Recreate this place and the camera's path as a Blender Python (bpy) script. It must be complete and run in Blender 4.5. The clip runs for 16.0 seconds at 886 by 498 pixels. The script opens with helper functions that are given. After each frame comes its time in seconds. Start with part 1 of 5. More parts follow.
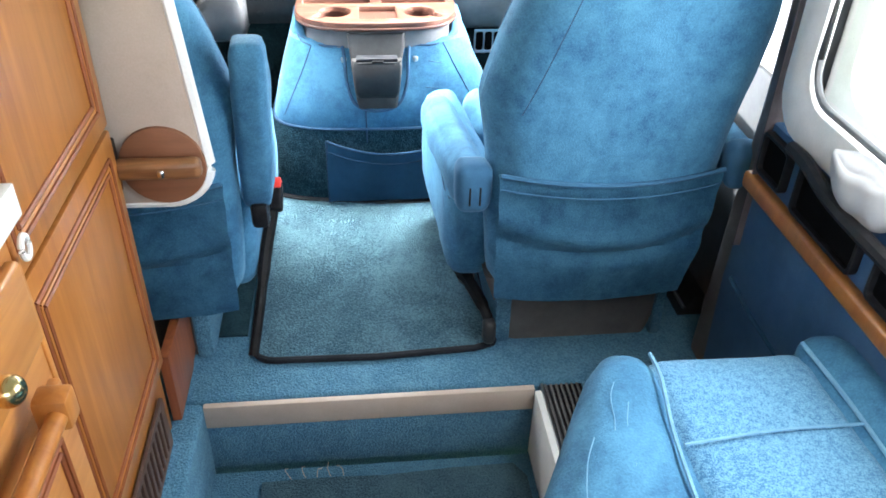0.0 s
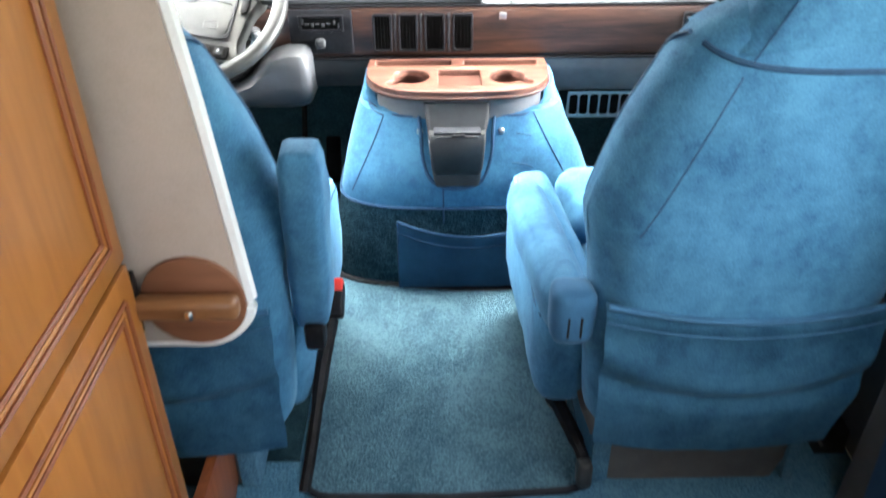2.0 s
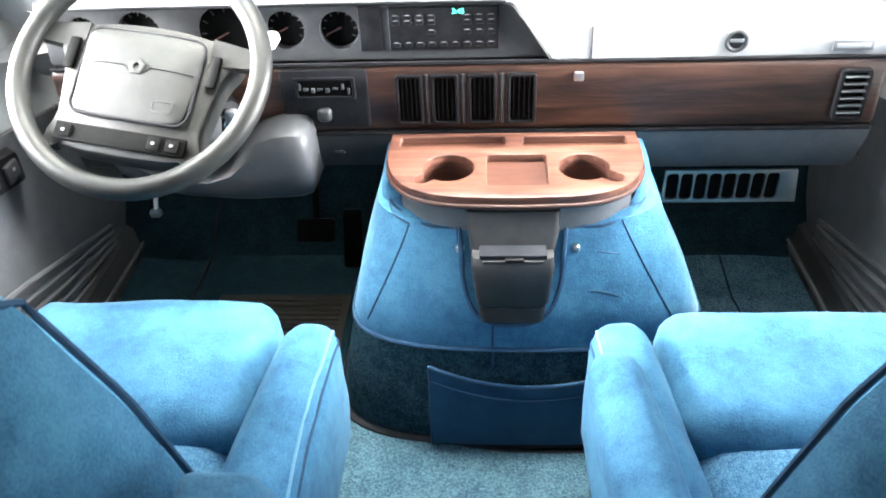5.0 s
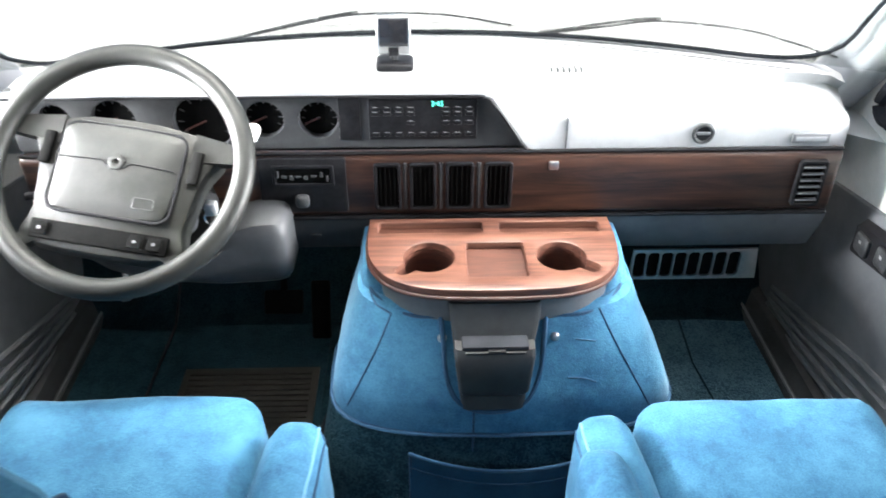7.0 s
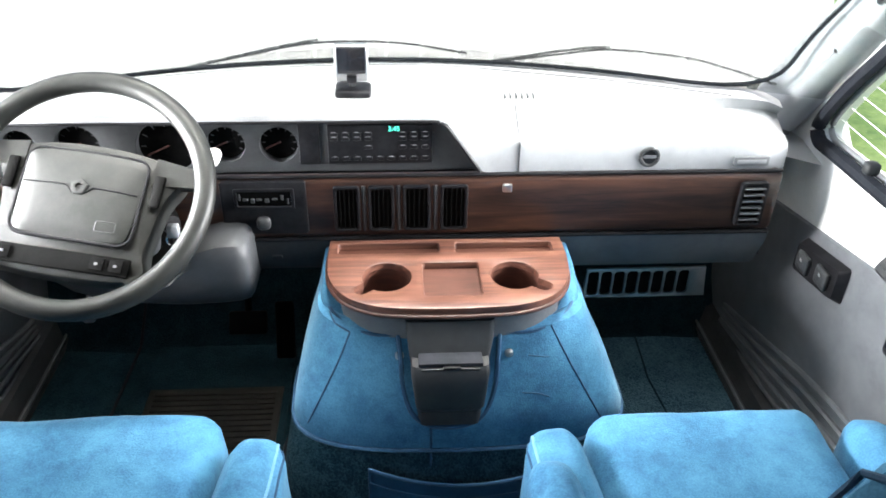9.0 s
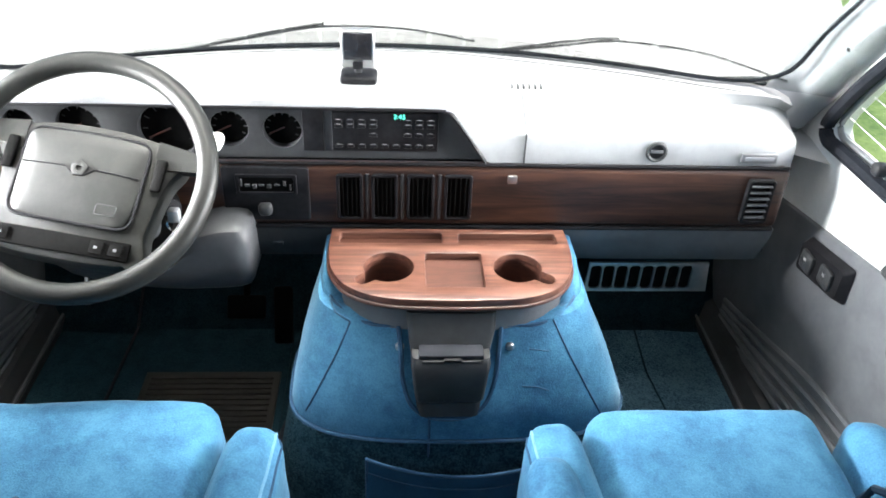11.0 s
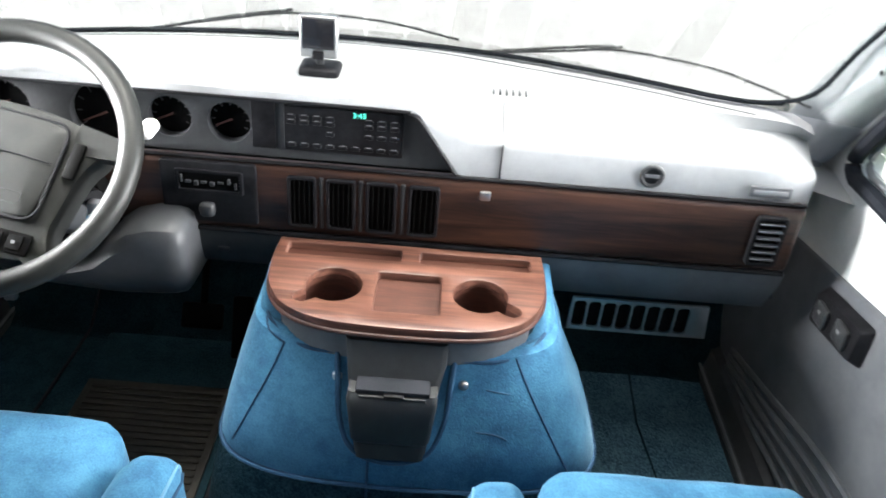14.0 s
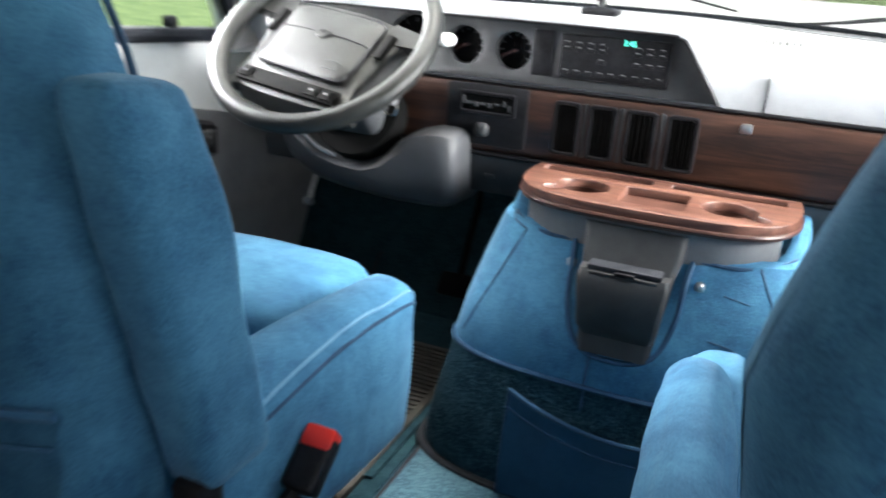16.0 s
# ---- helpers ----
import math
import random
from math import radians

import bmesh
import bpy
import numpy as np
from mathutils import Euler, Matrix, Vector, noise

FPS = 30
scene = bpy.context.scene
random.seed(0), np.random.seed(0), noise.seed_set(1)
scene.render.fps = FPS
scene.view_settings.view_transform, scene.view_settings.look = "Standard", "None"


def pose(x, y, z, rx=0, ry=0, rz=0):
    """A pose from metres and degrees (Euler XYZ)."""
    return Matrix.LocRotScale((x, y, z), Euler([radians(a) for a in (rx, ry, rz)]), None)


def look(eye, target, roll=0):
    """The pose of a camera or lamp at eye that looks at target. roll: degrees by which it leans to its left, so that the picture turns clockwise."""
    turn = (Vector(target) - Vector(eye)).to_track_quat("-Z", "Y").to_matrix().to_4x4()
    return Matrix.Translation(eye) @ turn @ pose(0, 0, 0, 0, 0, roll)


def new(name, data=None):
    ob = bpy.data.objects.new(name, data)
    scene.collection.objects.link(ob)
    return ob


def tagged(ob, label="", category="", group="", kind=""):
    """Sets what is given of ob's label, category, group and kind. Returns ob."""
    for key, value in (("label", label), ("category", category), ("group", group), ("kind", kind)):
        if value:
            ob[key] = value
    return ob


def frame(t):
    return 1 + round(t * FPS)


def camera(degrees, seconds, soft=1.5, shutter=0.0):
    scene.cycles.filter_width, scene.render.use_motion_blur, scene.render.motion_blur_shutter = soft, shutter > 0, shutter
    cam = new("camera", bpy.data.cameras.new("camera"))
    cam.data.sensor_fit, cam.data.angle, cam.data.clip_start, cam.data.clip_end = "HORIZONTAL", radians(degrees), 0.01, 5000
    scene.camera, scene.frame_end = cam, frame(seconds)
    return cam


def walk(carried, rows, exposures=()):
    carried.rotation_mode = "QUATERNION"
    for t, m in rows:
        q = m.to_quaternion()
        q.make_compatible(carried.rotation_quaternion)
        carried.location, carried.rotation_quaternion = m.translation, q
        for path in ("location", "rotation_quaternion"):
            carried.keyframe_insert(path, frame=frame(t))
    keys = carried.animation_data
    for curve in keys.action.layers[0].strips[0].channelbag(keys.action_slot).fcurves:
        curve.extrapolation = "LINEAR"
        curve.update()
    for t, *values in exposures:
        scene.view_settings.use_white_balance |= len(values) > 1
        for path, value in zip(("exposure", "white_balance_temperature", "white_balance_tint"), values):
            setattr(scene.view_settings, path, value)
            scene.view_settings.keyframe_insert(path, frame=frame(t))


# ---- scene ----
from mathutils import bvhtree

cam = camera(58, 16.0, soft=1.7, shutter=0.4)
PATH = [
    (0, (0.032, -1.226, 1.206), (0.130, -0.407, 0.640), 1.56),
    (0.5, (0.025, -1.204, 1.201), (0.121, -0.385, 0.636), 1.56),
    (1, (-0.027, -1.199, 1.199), (0.090, -0.378, 0.640), 3.15),
    (1.5, (-0.038, -1.112, 1.198), (0.051, -0.291, 0.634), 2.92),
    (2, (0.034, -0.889, 1.207), (0.042, -0.052, 0.659), -0.42),
    (2.5, (0.035, -0.775, 1.230), (0.054, 0.084, 0.719), 0.36),
    (3, (0.048, -0.707, 1.193), (0.102, 0.142, 0.666), 2.37),
    (3.5, (0.061, -0.615, 1.191), (0.118, 0.203, 0.618), 3.14),
    (4, (0.118, -0.406, 1.185), (0.095, 0.389, 0.579), 1.49),
    (4.5, (0.100, -0.303, 1.183), (0.024, 0.493, 0.582), -1.08),
    (4.7, (0.065, -0.276, 1.184), (-0.004, 0.526, 0.591), -1.96),
    (6.8, (-0.005, -0.170, 1.278), (0.018, 0.650, 0.707), 0.06),
    (7, (-0.032, -0.189, 1.294), (-0.007, 0.636, 0.729), 0.19),
    (7.5, (-0.134, -0.245, 1.380), (-0.154, 0.574, 0.806), -0.99),
    (8, (-0.135, -0.244, 1.370), (-0.152, 0.584, 0.811), -1.00),
    (8.5, (-0.048, -0.234, 1.324), (-0.014, 0.606, 0.783), 0.39),
    (9, (-0.002, -0.230, 1.318), (0.055, 0.608, 0.776), 1.03),
    (9.5, (-0.007, -0.218, 1.323), (0.054, 0.615, 0.774), 1.01),
    (10, (-0.012, -0.211, 1.319), (0.051, 0.619, 0.765), 1.27),
    (10.2, (-0.018, -0.209, 1.324), (0.049, 0.616, 0.763), 1.68),
    (12.3, (0.029, -0.213, 1.322), (0.076, 0.616, 0.765), 3.85),
    (12.5, (0.041, -0.209, 1.327), (0.088, 0.621, 0.771), 3.58),
    (13, (0.089, -0.193, 1.336), (0.137, 0.632, 0.773), 2.81),
    (13.5, (0.133, -0.156, 1.291), (0.173, 0.675, 0.736), 2.89),
    (14, (0.124, -0.069, 1.236), (0.139, 0.771, 0.694), 5.20),
    (14.5, (0.073, -0.011, 1.166), (-0.007, 0.815, 0.609), 4.73),
    (15, (0.059, -0.009, 1.006), (-0.003, 0.835, 0.474), 7.96),
    (15.5, (0.071, -0.125, 0.845), (-0.039, 0.783, 0.440), 8.95),
    (16, (0.246, -0.319, 0.819), (-0.105, 0.557, 0.490), 4.16),
]

EXPO = [(0, 2.8), (1.5, 2.7), (2.0, 2.45), (3.5, 2.35), (4.0, 2.05), (4.5, 2.0), (7.0, 1.3), (9.0, 1.05), (10.0, 1.0), (12.5, 1.05), (13.5, 0.95), (14.5, 0.5), (15.0, 0.55), (15.5, 0.85), (16.0, 1.1)]
walk(cam, [(t, look(e, g, r)) for t, e, g, r in PATH], exposures=EXPO)

# ---- world, sun and window light ----
world = bpy.data.worlds.new("sky")
scene.world = world
world.use_nodes = True
wn = world.node_tree
sky = wn.nodes.new("ShaderNodeTexSky")
sky.sky_type, sky.sun_disc = "NISHITA", False
sky.sun_elevation, sky.sun_rotation = radians(78), radians(17)
sky.dust_density = 4.0
wn.links.new(sky.outputs["Color"], wn.nodes["Background"].inputs["Color"])
wn.nodes["Background"].inputs["Strength"].default_value = 0.15

sun = new("sun", bpy.data.lights.new("sun", "SUN"))
sun.data.energy, sun.data.angle, sun.data.color = 3.0, radians(25), (1.0, 0.97, 0.92)
sun.matrix_world = look((0.5, 2.2, 6.0), (0, 1, 0))


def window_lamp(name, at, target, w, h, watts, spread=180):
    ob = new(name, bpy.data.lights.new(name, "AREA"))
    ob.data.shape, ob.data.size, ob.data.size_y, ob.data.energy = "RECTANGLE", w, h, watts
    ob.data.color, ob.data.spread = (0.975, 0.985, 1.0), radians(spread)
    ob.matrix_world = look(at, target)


window_lamp("windshield_light", (-0.04, 1.0, 1.14), (-0.04, 0.72, 0.4), 1.35, 0.32, 1.9)
window_lamp("right_window_light", (0.74, -0.55, 0.98), (0.0, -0.4, 0.3), 0.8, 0.45, 1.7)
# added fill from behind; its rear window is unseen and only assumed
window_lamp("rear_fill_light", (-0.05, -2.4, 1.15), (0.0, 0.0, 0.5), 1.1, 0.6, 1.5)
window_lamp("left_door_light", (-0.86, 0.93, 0.84), (0.85, 0.97, 0.58), 0.36, 0.3, 8.5, 65)
window_lamp("right_door_light", (0.80, 0.93, 0.84), (-0.90, 0.97, 0.58), 0.36, 0.3, 3.9, 60)


# ---- materials ----
def node(nt, kind, **kw):
    n = nt.nodes.new(kind)
    for k, v in kw.items():
        n.inputs[k].default_value = v
    return n


def base_mat(name):
    m = bpy.data.materials.new(name)
    m.use_nodes = True
    nt = m.node_tree
    return m, nt, nt.nodes["Principled BSDF"]


def surface(name, dark, light, rough=0.6, metal=0.0, scale=12.0, fine=220.0, bump=0.15, sheen=0.0, spread=(0.35, 0.65), depth=0.002, stretch=(1, 1, 1), coat=0.0, middle=0.3, grain=0.3, nap=0.0):
    """Two tones mixed by broad stains, with a fine grain in colour and relief."""
    m, nt, p = base_mat(name)
    L = nt.links.new
    tc = nt.nodes.new("ShaderNodeTexCoord")
    mp = nt.nodes.new("ShaderNodeMapping")
    mp.inputs["Scale"].default_value = stretch
    L(tc.outputs["Object"], mp.inputs["Vector"])
    big = node(nt, "ShaderNodeTexNoise", Scale=scale, Detail=5.0, Roughness=0.6)
    small = node(nt, "ShaderNodeTexNoise", Scale=fine, Detail=3.0)
    L(mp.outputs["Vector"], big.inputs["Vector"])
    L(mp.outputs["Vector"], small.inputs["Vector"])
    ramp = nt.nodes.new("ShaderNodeValToRGB")
    ramp.color_ramp.elements[0].position, ramp.color_ramp.elements[1].position = spread
    ramp.color_ramp.elements[0].color, ramp.color_ramp.elements[1].color = (*dark, 1), (*light, 1)
    mid = node(nt, "ShaderNodeTexNoise", Scale=scale * 4.5, Detail=4.0, Roughness=0.65)
    L(mp.outputs["Vector"], mid.inputs["Vector"])
    total = None
    for tex, k in ((big, 0.75), (mid, middle), (small, grain)):
        f_ = nt.nodes.new("ShaderNodeMath")
        f_.operation = "MULTIPLY_ADD"
        f_.inputs[1].default_value = k
        L(tex.outputs["Fac"], f_.inputs[0])
        if total is None:
            f_.inputs[2].default_value = 0.5 - 0.5 * (0.75 + middle + grain)
        else:
            L(total, f_.inputs[2])
        total = f_.outputs[0]
    if nap:
        brush = node(nt, "ShaderNodeTexNoise", Scale=11.0, Detail=8.0, Roughness=0.75, Distortion=0.5)
        L(mp.outputs["Vector"], brush.inputs["Vector"])
        step = nt.nodes.new("ShaderNodeMapRange")
        step.interpolation_type = "SMOOTHSTEP"
        for key, value in (("From Min", 0.42), ("From Max", 0.60), ("To Min", -nap), ("To Max", nap)):
            step.inputs[key].default_value = value
        L(brush.outputs["Fac"], step.inputs["Value"])
        f_ = nt.nodes.new("ShaderNodeMath")
        L(total, f_.inputs[0])
        L(step.outputs["Result"], f_.inputs[1])
        total = f_.outputs[0]
    L(total, ramp.inputs["Fac"])
    L(ramp.outputs["Color"], p.inputs["Base Color"])
    b = node(nt, "ShaderNodeBump", Strength=bump, Distance=depth)
    L(small.outputs["Fac"], b.inputs["Height"])
    L(b.outputs["Normal"], p.inputs["Normal"])
    p.inputs["Roughness"].default_value, p.inputs["Metallic"].default_value = rough, metal
    if sheen:
        p.inputs["Sheen Weight"].default_value = sheen
        p.inputs["Sheen Roughness"].default_value = 0.4
        p.inputs["Sheen Tint"].default_value = (0.55, 0.8, 1.0, 1)
    if coat:
        p.inputs["Coat Weight"].default_value = coat
        p.inputs["Coat Roughness"].default_value = 0.15
    return m


def wood(name, dark, light, grain=(1, 1, 1), scale=14.0, rough=0.4, coat=0.2, contrast=(0.3, 0.7)):
    """Long grain along the axis that is squeezed in grain."""
    m, nt, p = base_mat(name)
    L = nt.links.new
    tc = nt.nodes.new("ShaderNodeTexCoord")
    mp = nt.nodes.new("ShaderNodeMapping")
    mp.inputs["Scale"].default_value = grain
    L(tc.outputs["Object"], mp.inputs["Vector"])
    warp = node(nt, "ShaderNodeTexNoise", Scale=scale * 0.35, Detail=3.0)
    L(mp.outputs["Vector"], warp.inputs["Vector"])
    mix = nt.nodes.new("ShaderNodeVectorMath")
    mix.operation = "MULTIPLY_ADD"
    mix.inputs[1].default_value = (0.25, 0.25, 0.25)
    L(warp.outputs["Color"], mix.inputs[0])
    L(mp.outputs["Vector"], mix.inputs[2])
    g = node(nt, "ShaderNodeTexNoise", Scale=scale, Detail=8.0, Roughness=0.65, Distortion=0.4)
    L(mix.outputs[0], g.inputs["Vector"])
    ramp = nt.nodes.new("ShaderNodeValToRGB")
    ramp.color_ramp.elements[0].position, ramp.color_ramp.elements[1].position = contrast
    ramp.color_ramp.elements[0].color, ramp.color_ramp.elements[1].color = (*dark, 1), (*light, 1)
    L(g.outputs["Fac"], ramp.inputs["Fac"])
    L(ramp.outputs["Color"], p.inputs["Base Color"])
    b = node(nt, "ShaderNodeBump", Strength=0.12, Distance=0.001)
    L(g.outputs["Fac"], b.inputs["Height"])
    L(b.outputs["Normal"], p.inputs["Normal"])
    p.inputs["Roughness"].default_value = rough
    p.inputs["Coat Weight"].default_value, p.inputs["Coat Roughness"].default_value = coat, 0.25
    return m


def plain(name, colour, rough=0.5, metal=0.0, emit=0.0):
    m, nt, p = base_mat(name)
    p.inputs["Base Color"].default_value = (*colour, 1)
    p.inputs["Roughness"].default_value, p.inputs["Metallic"].default_value = rough, metal
    if emit:
        p.inputs["Emission Color"].default_value = (*colour, 1)
        p.inputs["Emission Strength"].default_value = emit
    return m


VELVET = surface("blue_velvet", (0.022, 0.099, 0.193), (0.070, 0.227, 0.366), 0.78, scale=10, fine=330, bump=0.5, sheen=0.16, depth=0.0015, spread=(0.28, 0.72), middle=0.45, grain=0.5, nap=0.055)
VELVET_DARK = surface("blue_velvet_hem", (0.03, 0.10, 0.19), (0.045, 0.14, 0.25), 0.8, scale=9, fine=400, bump=0.2, sheen=0.2)
PIPING = surface("dark_blue_piping", (0.015, 0.05, 0.10), (0.03, 0.08, 0.15), 0.6, scale=30, fine=500)
TWEED = surface("blue_looped_fabric", (0.05, 0.17, 0.31), (0.16, 0.36, 0.52), 0.9, scale=110, fine=420, bump=1.0, sheen=0.3, spread=(0.34, 0.66), middle=0.9, grain=1.1)
CARPET = surface("blue_carpet", (0.052, 0.145, 0.235), (0.105, 0.25, 0.355), 0.95, scale=9, fine=240, bump=1.0, sheen=0.1, depth=0.007, spread=(0.27, 0.73), middle=0.5, grain=1.5)
MAT = surface("worn_teal_carpet", (0.022, 0.060, 0.088), (0.080, 0.155, 0.195), 0.95, scale=6, fine=230, bump=1.0, sheen=0.1, depth=0.007, spread=(0.25, 0.75), middle=0.6, grain=1.5)
# carpet colour darkened for the shade under the dash and at the driver's feet
SHADE_CARPET = surface("shade_dark_carpet", (0.005, 0.020, 0.029), (0.016, 0.044, 0.056), 0.9, scale=22, fine=260, bump=0.9, depth=0.004, middle=0.5, grain=0.8)
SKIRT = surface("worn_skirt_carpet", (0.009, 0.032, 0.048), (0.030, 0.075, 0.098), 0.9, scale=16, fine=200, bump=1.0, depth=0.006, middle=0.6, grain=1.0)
BINDING = surface("black_binding", (0.006, 0.008, 0.012), (0.02, 0.022, 0.028), 0.7, fine=400)
GREY = surface("grey_plastic", (0.085, 0.09, 0.097), (0.12, 0.125, 0.132), 0.5, scale=20, fine=900, bump=0.25)
GREY_DARK = surface("dark_grey_plastic", (0.019, 0.020, 0.022), (0.033, 0.035, 0.037), 0.5, scale=20, fine=900, bump=0.25)
GREY_MID = surface("mid_grey_plastic", (0.040, 0.042, 0.045), (0.058, 0.060, 0.064), 0.42, scale=20, fine=900, bump=0.25)
GREY_LIGHT = surface("light_grey_plastic", (0.22, 0.228, 0.236), (0.275, 0.283, 0.292), 0.55, scale=14, fine=900, bump=0.2)
WHEEL_GREY = surface("wheel_vinyl", (0.011, 0.0116, 0.011), (0.019, 0.020, 0.0187), 0.42, scale=30, fine=1000, bump=0.2)
BLACK = surface("black_plastic", (0.006, 0.006, 0.007), (0.016, 0.016, 0.018), 0.4, scale=30, fine=800)
# near-black plastic; also paints the shade inside vents, slots and pockets
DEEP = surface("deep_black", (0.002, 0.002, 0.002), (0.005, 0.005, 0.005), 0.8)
TAUPE = surface("taupe_laminate", (0.40, 0.33, 0.27), (0.48, 0.40, 0.34), 0.55, scale=5, fine=300, bump=0.1)
PILLAR_GREY = surface("pale_pillar_plastic", (0.34, 0.35, 0.365), (0.41, 0.42, 0.435), 0.55, scale=14, fine=900, bump=0.2)
WHITE = surface("white_plastic", (0.68, 0.68, 0.66), (0.8, 0.8, 0.78), 0.5, scale=8, fine=300, bump=0.08)
HEADLINER = surface("pale_headliner", (0.5, 0.5, 0.48), (0.62, 0.62, 0.6), 0.9, scale=10, fine=300)
BLUE_PANEL = surface("blue_vinyl_panel", (0.024, 0.078, 0.17), (0.046, 0.122, 0.24), 0.6, scale=8, fine=500, bump=0.2)
OAK = wood("honey_oak", (0.29, 0.092, 0.016), (0.47, 0.185, 0.040), (9, 9, 0.7), 5.0, 0.35, 0.3, (0.25, 0.75))
OAK_DARK = wood("red_oak", (0.17, 0.045, 0.015), (0.30, 0.09, 0.03), (9, 9, 0.9), 5.0, 0.4, 0.3)
OAK_LIGHT = wood("pale_oak", (0.38, 0.135, 0.028), (0.56, 0.245, 0.065), (9, 0.8, 9), 5.0, 0.35, 0.3)
WALNUT = wood("woodgrain_strip", (0.010, 0.005, 0.004), (0.066, 0.030, 0.019), (0.7, 9, 9), 5.0, 0.36, 0.15, (0.38, 0.68))
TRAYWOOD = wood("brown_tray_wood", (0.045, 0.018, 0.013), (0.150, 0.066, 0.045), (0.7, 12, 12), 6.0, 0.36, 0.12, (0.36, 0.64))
# the tray's wood again, darkened for shade in recesses, cups and lower edge
TRAYWOOD_SHADE = wood("tray_shade_wood", (0.035, 0.012, 0.008), (0.09, 0.034, 0.022), (0.9, 8, 8), 12.0, 0.4, 0.2)
BARWOOD = wood("bar_wood", (0.13, 0.05, 0.018), (0.30, 0.14, 0.055), (0.8, 9, 9), 8.0, 0.4, 0.3)
DISCWOOD = wood("disc_wood", (0.17, 0.065, 0.03), (0.24, 0.10, 0.05), (1, 6, 6), 8.0, 0.5, 0.1)
CHROME = plain("chrome", (0.75, 0.74, 0.72), 0.12, 1.0)
BRASS = plain("brass", (0.70, 0.55, 0.28), 0.18, 1.0)
STEEL = surface("steel", (0.42, 0.42, 0.42), (0.55, 0.55, 0.55), 0.3, 1.0, fine=300, bump=0.05)
BROWN_GRILLE = surface("brown_metal", (0.06, 0.03, 0.02), (0.09, 0.05, 0.035), 0.5)
PEDESTAL = surface("taupe_grey_plastic", (0.085, 0.082, 0.081), (0.125, 0.12, 0.117), 0.6, scale=14, fine=700, bump=0.2)
PALE_PIPING = surface("pale_blue_piping", (0.11, 0.27, 0.43), (0.16, 0.35, 0.50), 0.7, scale=30, fine=400)
RED = plain("red_plastic", (0.65, 0.03, 0.02), 0.35)
GREEN_LED = plain("green_digits", (0.1, 0.9, 0.65), 0.4, emit=1.2)
MARK = plain("pale_print", (0.20, 0.205, 0.205), 0.5)
ORANGE = plain("dim_orange_print", (0.04, 0.010, 0.006), 0.5)
RUBBER = surface("ribbed_rubber", (0.012, 0.011, 0.009), (0.03, 0.027, 0.022), 0.5, fine=300)
PAINT = surface("white_van_paint", (0.72, 0.72, 0.7), (0.78, 0.78, 0.76), 0.25, scale=4, fine=50, bump=0.0)
PALE_GROUND = surface("pale_ground_surface", (0.55, 0.55, 0.52), (0.68, 0.68, 0.65), 0.9, scale=0.6, fine=30)
GRASS = surface("grass", (0.05, 0.10, 0.02), (0.16, 0.22, 0.07), 0.9, scale=1.5, fine=30, bump=0.6, depth=0.03)
GLASS, gnt, gp = base_mat("window_glass")
gp.inputs["Base Color"].default_value = (0.95, 1.0, 0.97, 1)
gp.inputs["Transmission Weight"].default_value, gp.inputs["Roughness"].default_value, gp.inputs["IOR"].default_value = 1.0, 0.0, 1.02
LENS = plain("gauge_lens", (0.012, 0.012, 0.014), 0.12)

for fabric, gloss in ((DEEP, 0.05), (BLACK, 0.12), (TRAYWOOD, 0.35), (SHADE_CARPET, 0.1), (CARPET, 0.1), (MAT, 0.1), (VELVET, 0.25), (RUBBER, 0.3), (GREY_DARK, 0.35), (WALNUT, 0.35), (WHEEL_GREY, 0.28), (GREY_MID, 0.3), (SKIRT, 0.1), (PIPING, 0.2), (BINDING, 0.2), (VELVET_DARK, 0.2), (TWEED, 0.2)):
    fabric.node_tree.nodes["Principled BSDF"].inputs["Specular IOR Level"].default_value = gloss


# ---- shape helpers ----
ORIGIN = {}


def thing(name, at, label, category, group="", kind=""):
    ob = new(name)
    ob.location = at
    ob.empty_display_size = 0.05
    ORIGIN[ob.name] = Vector(at)
    return tagged(ob, label, category, group, kind)


def part(name, bm, material, parent, label="", smooth=True):
    o = ORIGIN[parent.name]
    bmesh.ops.translate(bm, verts=bm.verts, vec=-o)
    bmesh.ops.recalc_face_normals(bm, faces=bm.faces)
    me = bpy.data.meshes.new(name)
    bm.to_mesh(me)
    bm.free()
    if smooth:
        me.polygons.foreach_set("use_smooth", [True] * len(me.polygons))
        me.set_sharp_from_angle(angle=radians(38))
    me.materials.append(material)
    ob = new(name, me)
    ob.parent = parent
    ORIGIN[ob.name] = o
    return tagged(ob, label)


def solid(name, bm, material, label, category, kind="", group=""):
    """A thing of one mesh, with its origin at its base."""
    lo = Vector([min(v.co[k] for v in bm.verts) for k in range(3)])
    hi = Vector([max(v.co[k] for v in bm.verts) for k in range(3)])
    at = Vector(((lo.x + hi.x) / 2, (lo.y + hi.y) / 2, lo.z))
    bmesh.ops.translate(bm, verts=bm.verts, vec=-at)
    bmesh.ops.recalc_face_normals(bm, faces=bm.faces)
    me = bpy.data.meshes.new(name)
    bm.to_mesh(me)
    bm.free()
    me.polygons.foreach_set("use_smooth", [True] * len(me.polygons))
    me.set_sharp_from_angle(angle=radians(38))
    me.materials.append(material)
    ob = new(name, me)
    ob.location = at
    ORIGIN[ob.name] = at
    return tagged(ob, label, category, group, kind)


